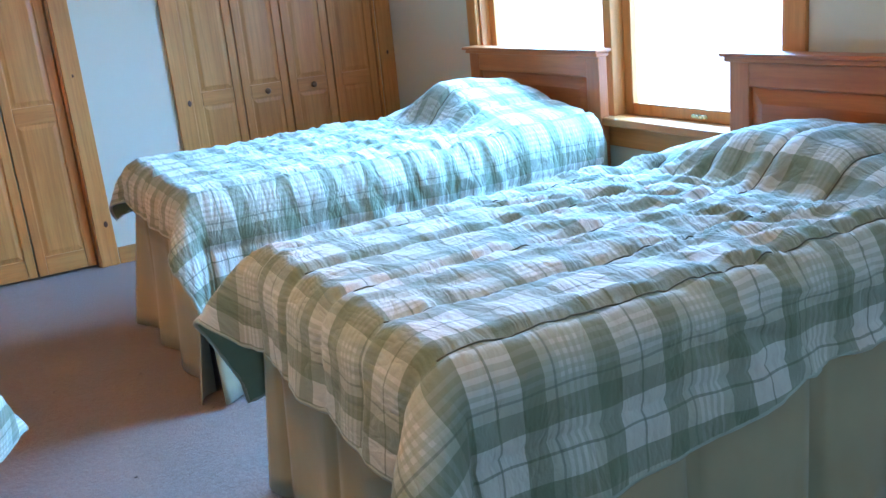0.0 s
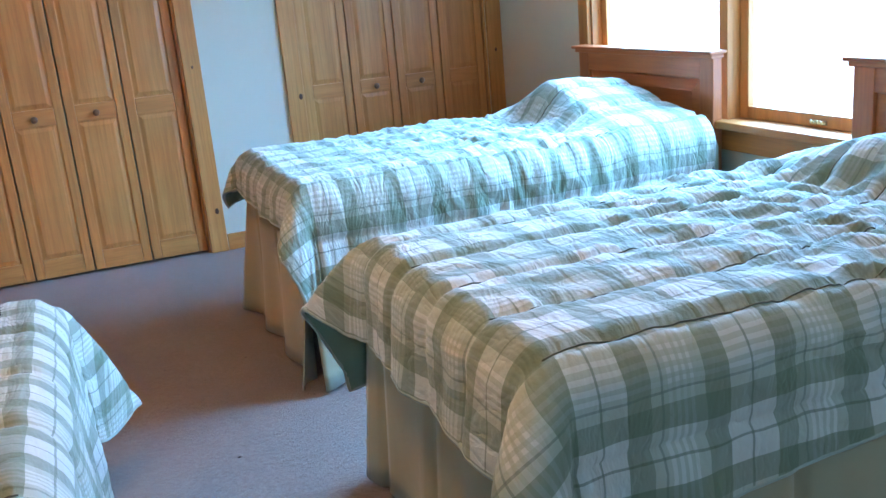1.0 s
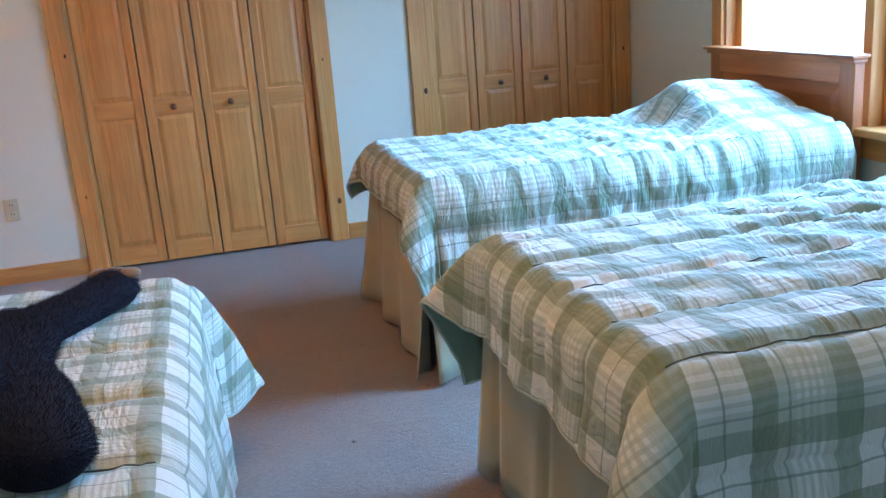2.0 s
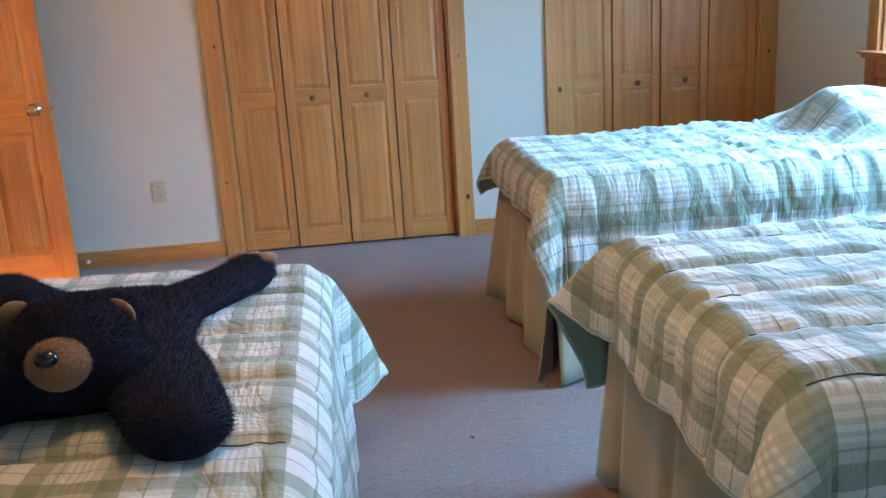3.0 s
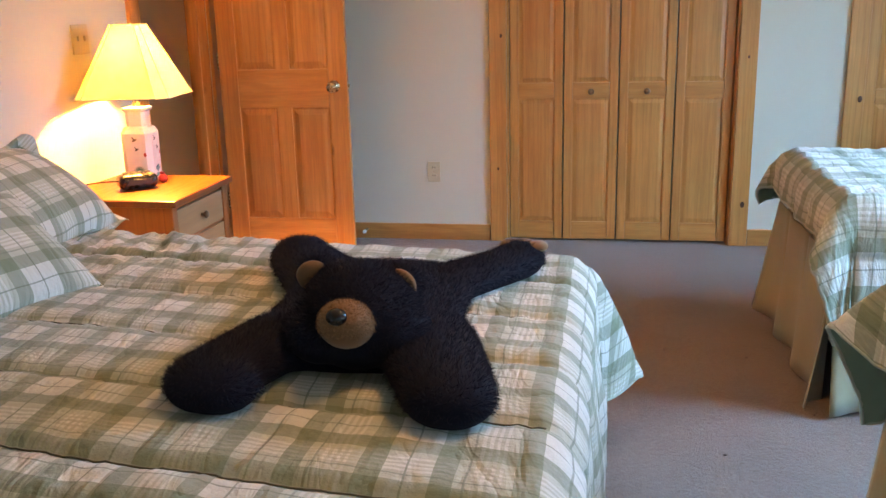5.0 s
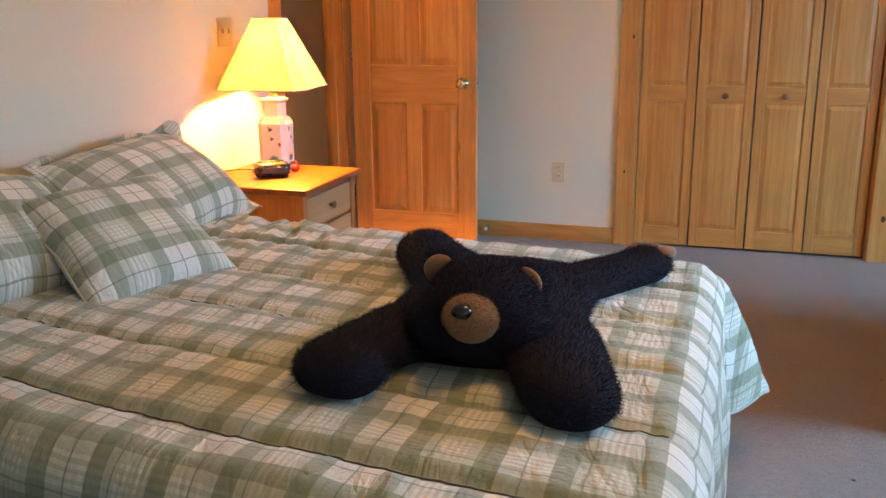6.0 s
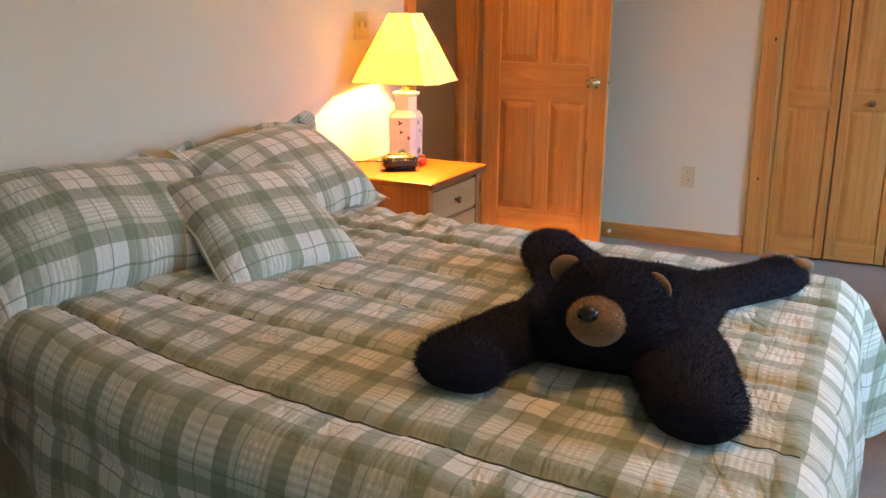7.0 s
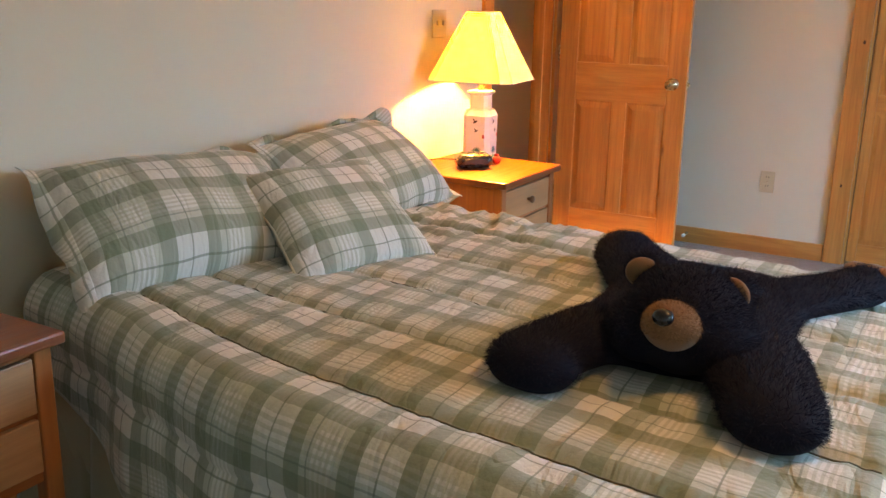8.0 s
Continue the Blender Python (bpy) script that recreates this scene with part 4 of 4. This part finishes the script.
# ---- table lamp ----
def lamp(m):
    t = thing("table_lamp", "lit table lamp with painted white china base and cream shade", "table lamp", m)

    def octo(rx, ry, cut, z):
        return [(rx, ry - cut, z), (rx - cut, ry, z), (-rx + cut, ry, z), (-rx, ry - cut, z), (-rx, -ry + cut, z), (-rx + cut, -ry, z), (rx - cut, -ry, z), (rx, -ry + cut, z)]

    def stack(bm, rows, closed=True):
        rings = [[bm.verts.new(p) for p in octo(*r)] for r in rows]
        for a_, b_ in zip(rings, rings[1:]):
            for i in range(8):
                bm.faces.new((a_[i], a_[(i + 1) % 8], b_[(i + 1) % 8], b_[i]))
        if closed:
            bm.faces.new(rings[0][::-1])
            bm.faces.new(rings[-1])
        return bm

    jar = part("jar", stack(bmesh.new(), [(0.064, 0.064, 0.020, 0.0), (0.066, 0.066, 0.02, 0.012), (0.060, 0.060, 0.02, 0.016), (0.062, 0.062, 0.02, 0.20), (0.052, 0.052, 0.02, 0.222), (0.040, 0.040, 0.014, 0.228), (0.040, 0.040, 0.014, 0.285), (0.050, 0.050, 0.016, 0.292), (0.050, 0.050, 0.016, 0.302), (0.022, 0.022, 0.008, 0.306)]), M["china"], t, "white china jar painted with birds and plants")
    # painted birds, a plant and red buds on the two faces that look into the room
    for f, (turn, off) in enumerate(((0, 0.0), (-90, 0.008))):
        rot = Matrix.Rotation(radians(turn), 4, "Z")
        for kind, y, z, s in (("bird", -0.01 + off, 0.175, 1.0), ("bird", 0.012 - off, 0.137, 0.8), ("bud", 0.036, 0.115, 0.8), ("plant", 0.0 + off, 0.04, 1.0)):
            bm = bmesh.new()
            if kind == "bird":
                bmesh.ops.create_uvsphere(bm, u_segments=10, v_segments=6, radius=1, matrix=rot @ Matrix.LocRotScale((0.0618, y, z), Euler((0.5, 0, 0)), (0.0012, 0.012 * s, 0.004 * s)))
                bmesh.ops.create_uvsphere(bm, u_segments=10, v_segments=6, radius=1, matrix=rot @ Matrix.LocRotScale((0.0618, y - 0.004, z + 0.006 * s), Euler((-0.9, 0, 0)), (0.0012, 0.010 * s, 0.003 * s)))
                part("painted_bird", bm, M["bird"], jar, "painted dark bird", True)
            elif kind == "bud":
                bmesh.ops.create_uvsphere(bm, u_segments=10, v_segments=6, radius=1, matrix=rot @ Matrix.LocRotScale((0.0615, y, z), None, (0.0012, 0.006, 0.009)))
                part("painted_bud", bm, M["bud"], jar, "painted red bud", True)
            else:
                for k in range(7):
                    ang = radians(-60 + 20 * k)
                    bmesh.ops.create_uvsphere(bm, u_segments=8, v_segments=6, radius=1, matrix=rot @ Matrix.LocRotScale((0.0612, y + 0.012 * math.sin(ang), z + 0.016 * math.cos(ang)), Euler((-ang, 0, 0)), (0.0012, 0.003, 0.016)))
                bmesh.ops.create_uvsphere(bm, u_segments=10, v_segments=6, radius=1, matrix=rot @ Matrix.LocRotScale((0.0611, y, z - 0.014), None, (0.0012, 0.022, 0.010)))
                part("painted_plant", bm, M["teal"], jar, "painted green plant", True)
    # the socket's widened top is shaped to block the bulb's downward light
    part("socket", lathe(bmesh.new(), [(0.016, 0.306), (0.016, 0.345), (0.013, 0.35), (0.013, 0.44), (0.021, 0.455), (0.021, 0.482)], None, 16), M["nickel"], t, "brass socket, its widened top shielding the nightstand from the bulb", True)
    part("harp", tube(bmesh.new(), [(0.0, 0.058 * math.sin(math.pi * k / 14) * (1.0), 0.34 + 0.27 * k / 14) for k in range(15)], 0.0022, 6), M["nickel"], t)
    sb, st, zb, zt, cb, ct = 0.185, 0.058, 0.348, 0.625, 0.040, 0.016
    sh = part("shade", stack(bmesh.new(), [(sb, sb, cb, zb), (st, st, ct, zt)], False), M["shade"], t, "cream cut-corner fabric shade, glowing")
    for rx, cc, z in ((sb, cb, zb), (st, ct, zt)):
        pts = octo(rx + 0.002, rx + 0.002, cc, z)
        part("trim", tube(bmesh.new(), [*pts, pts[0], pts[1]], 0.0028, 6), M["piping"], sh)
    for p, q in zip(octo(sb + 0.001, sb + 0.001, cb, zb), octo(st + 0.001, st + 0.001, ct, zt)):
        part("seam", tube(bmesh.new(), [p, q], 0.0018, 6), M["piping"], sh)
    return t


lamp(pose(-1.89, 3.36, 0.646, 0, 0, 8))


# ---- clock radio and cord ----
t = thing("clock_radio", "small rounded black clock radio on the nightstand", "clock radio", pose(-1.835, 3.20, 0.646, 0, 0, -48))
bm = bmesh.new()
box(bm, -0.045, 0.05, -0.075, 0.075, 0.002, 0.062, bev=0.026, seg=5)
part("body", bm, M["black"], t, "", True)
part("display", boxes((0.048, 0.052, -0.045, 0.045, 0.022, 0.044), bev=0.001), M["slot"], t, "dark display window")
for k in range(4):
    part("button", boxes((-0.02, 0.0, -0.05 + 0.028 * k, -0.03 + 0.028 * k, 0.0605, 0.065), bev=0.002), M["slot"], t)
t2 = thing("cord", "thin black power cord curving over the nightstand", "cord")
part("cable", tube(bmesh.new(), [(-1.845 - 0.24 * k / 12, 3.16 - 0.10 * k / 12 - 0.03 * math.sin(k / 4), 0.68 + 0.012 * math.sin(math.pi * k / 12) - 0.03 * (k / 12) ** 2) for k in range(13)], 0.003, 6), M["black"], t2, "", True)
bm = bmesh.new()
bmesh.ops.create_uvsphere(bm, u_segments=16, v_segments=10, radius=1.0, matrix=Matrix.LocRotScale((-1.795, 3.335, 0.663), None, (0.018, 0.022, 0.018)))
box(bm, -1.803, -1.787, 3.327, 3.343, 0.679, 0.69, bev=0.002)
solid("trinket", bm, M["red"], "small glossy red trinket beside the clock radio", "trinket", smooth=True)


# ---- wall plates, door stop, lint ----
t = thing("wall_outlet", "ivory duplex wall outlet above the baseboard", "outlet", pose(-0.992, YN, 0.397))
part("cover_plate", boxes((-0.037, 0.037, -0.006, 0, -0.059, 0.059), bev=0.003), M["ivory"], t)
for z in (-0.024, 0.024):
    s = part("socket", lathe(bmesh.new(), [(0.017, 0), (0.017, 0.0025), (0.015, 0.003)], Matrix.Translation((0, -0.0055, z)) @ Matrix.Rotation(radians(90), 4, "X"), 16), M["ivory"], t)
    part("slot", boxes((-0.008, -0.005, -0.0092, -0.0085, z - 0.002, z + 0.008), (0.005, 0.008, -0.0092, -0.0085, z - 0.002, z + 0.008)), M["slot"], s)
part("screw", lathe(bmesh.new(), [(0.003, 0), (0.002, 0.0015)], Matrix.Translation((0, -0.006, 0)) @ Matrix.Rotation(radians(90), 4, "X"), 8), M["nickel"], t)
t = thing("light_switch", "ivory double light switch plate beside the doorway", "light switch", pose(XW, 3.382, 1.217))
part("cover_plate", boxes((0, 0.006, -0.058, 0.058, -0.059, 0.059), bev=0.003), M["ivory"], t)
for y in (-0.023, 0.023):
    part("toggle", boxes((0.0055, 0.016, y - 0.005, y + 0.005, -0.006, 0.014), bev=0.002), M["ivory"], t)
t = thing("door_stop", "short spring door stop on the baseboard", "door stop", pose(-1.40, YN - 0.014, 0.055))
part("spring", tube(bmesh.new(), [(0.008 * math.cos(k * 0.9), -0.0009 * k, 0.008 * math.sin(k * 0.9)) for k in range(70)], 0.0015, 5), M["nickel"], t)
part("tip", lathe(bmesh.new(), [(0.010, 0.0), (0.010, 0.012), (0.006, 0.016)], Matrix.Translation((0, -0.062, 0)) @ Matrix.Rotation(radians(90), 4, "X"), 12), M["white"], t)
rng = random.Random(9)
for x, y in ((0.666, 2.816), (0.22, 3.35), (0.52, 3.3), (0.08, 2.05), (0.35, 2.5)):
    bm = bmesh.new()
    bmesh.ops.create_icosphere(bm, subdivisions=1, radius=1.0, matrix=Matrix.LocRotScale((x, y, 0.002), Euler((0, 0, rng.uniform(0, 3))), (0.007, 0.004, 0.003)))
    solid("lint", bm, M["bird"], "dark speck of lint on the carpet", "lint", "lint on the carpet")

# assumed fixture out of view, a body for the added warm lamp
t = thing("ceiling_light", "assumed flush ceiling light with a frosted glass dome, out of view", "ceiling light", pose(0.2, 1.6, H))
part("base", lathe(bmesh.new(), [(0.16, -0.001), (0.17, -0.012), (0.165, -0.028)], None, 32), M["nickel"], t, "brass base ring", True)
part("dome", lathe(bmesh.new(), [(0.155, -0.029), (0.150, -0.055), (0.125, -0.075), (0.07, -0.088), (0.01, -0.091)], None, 32), M["frosted"], t, "frosted glass dome", True)
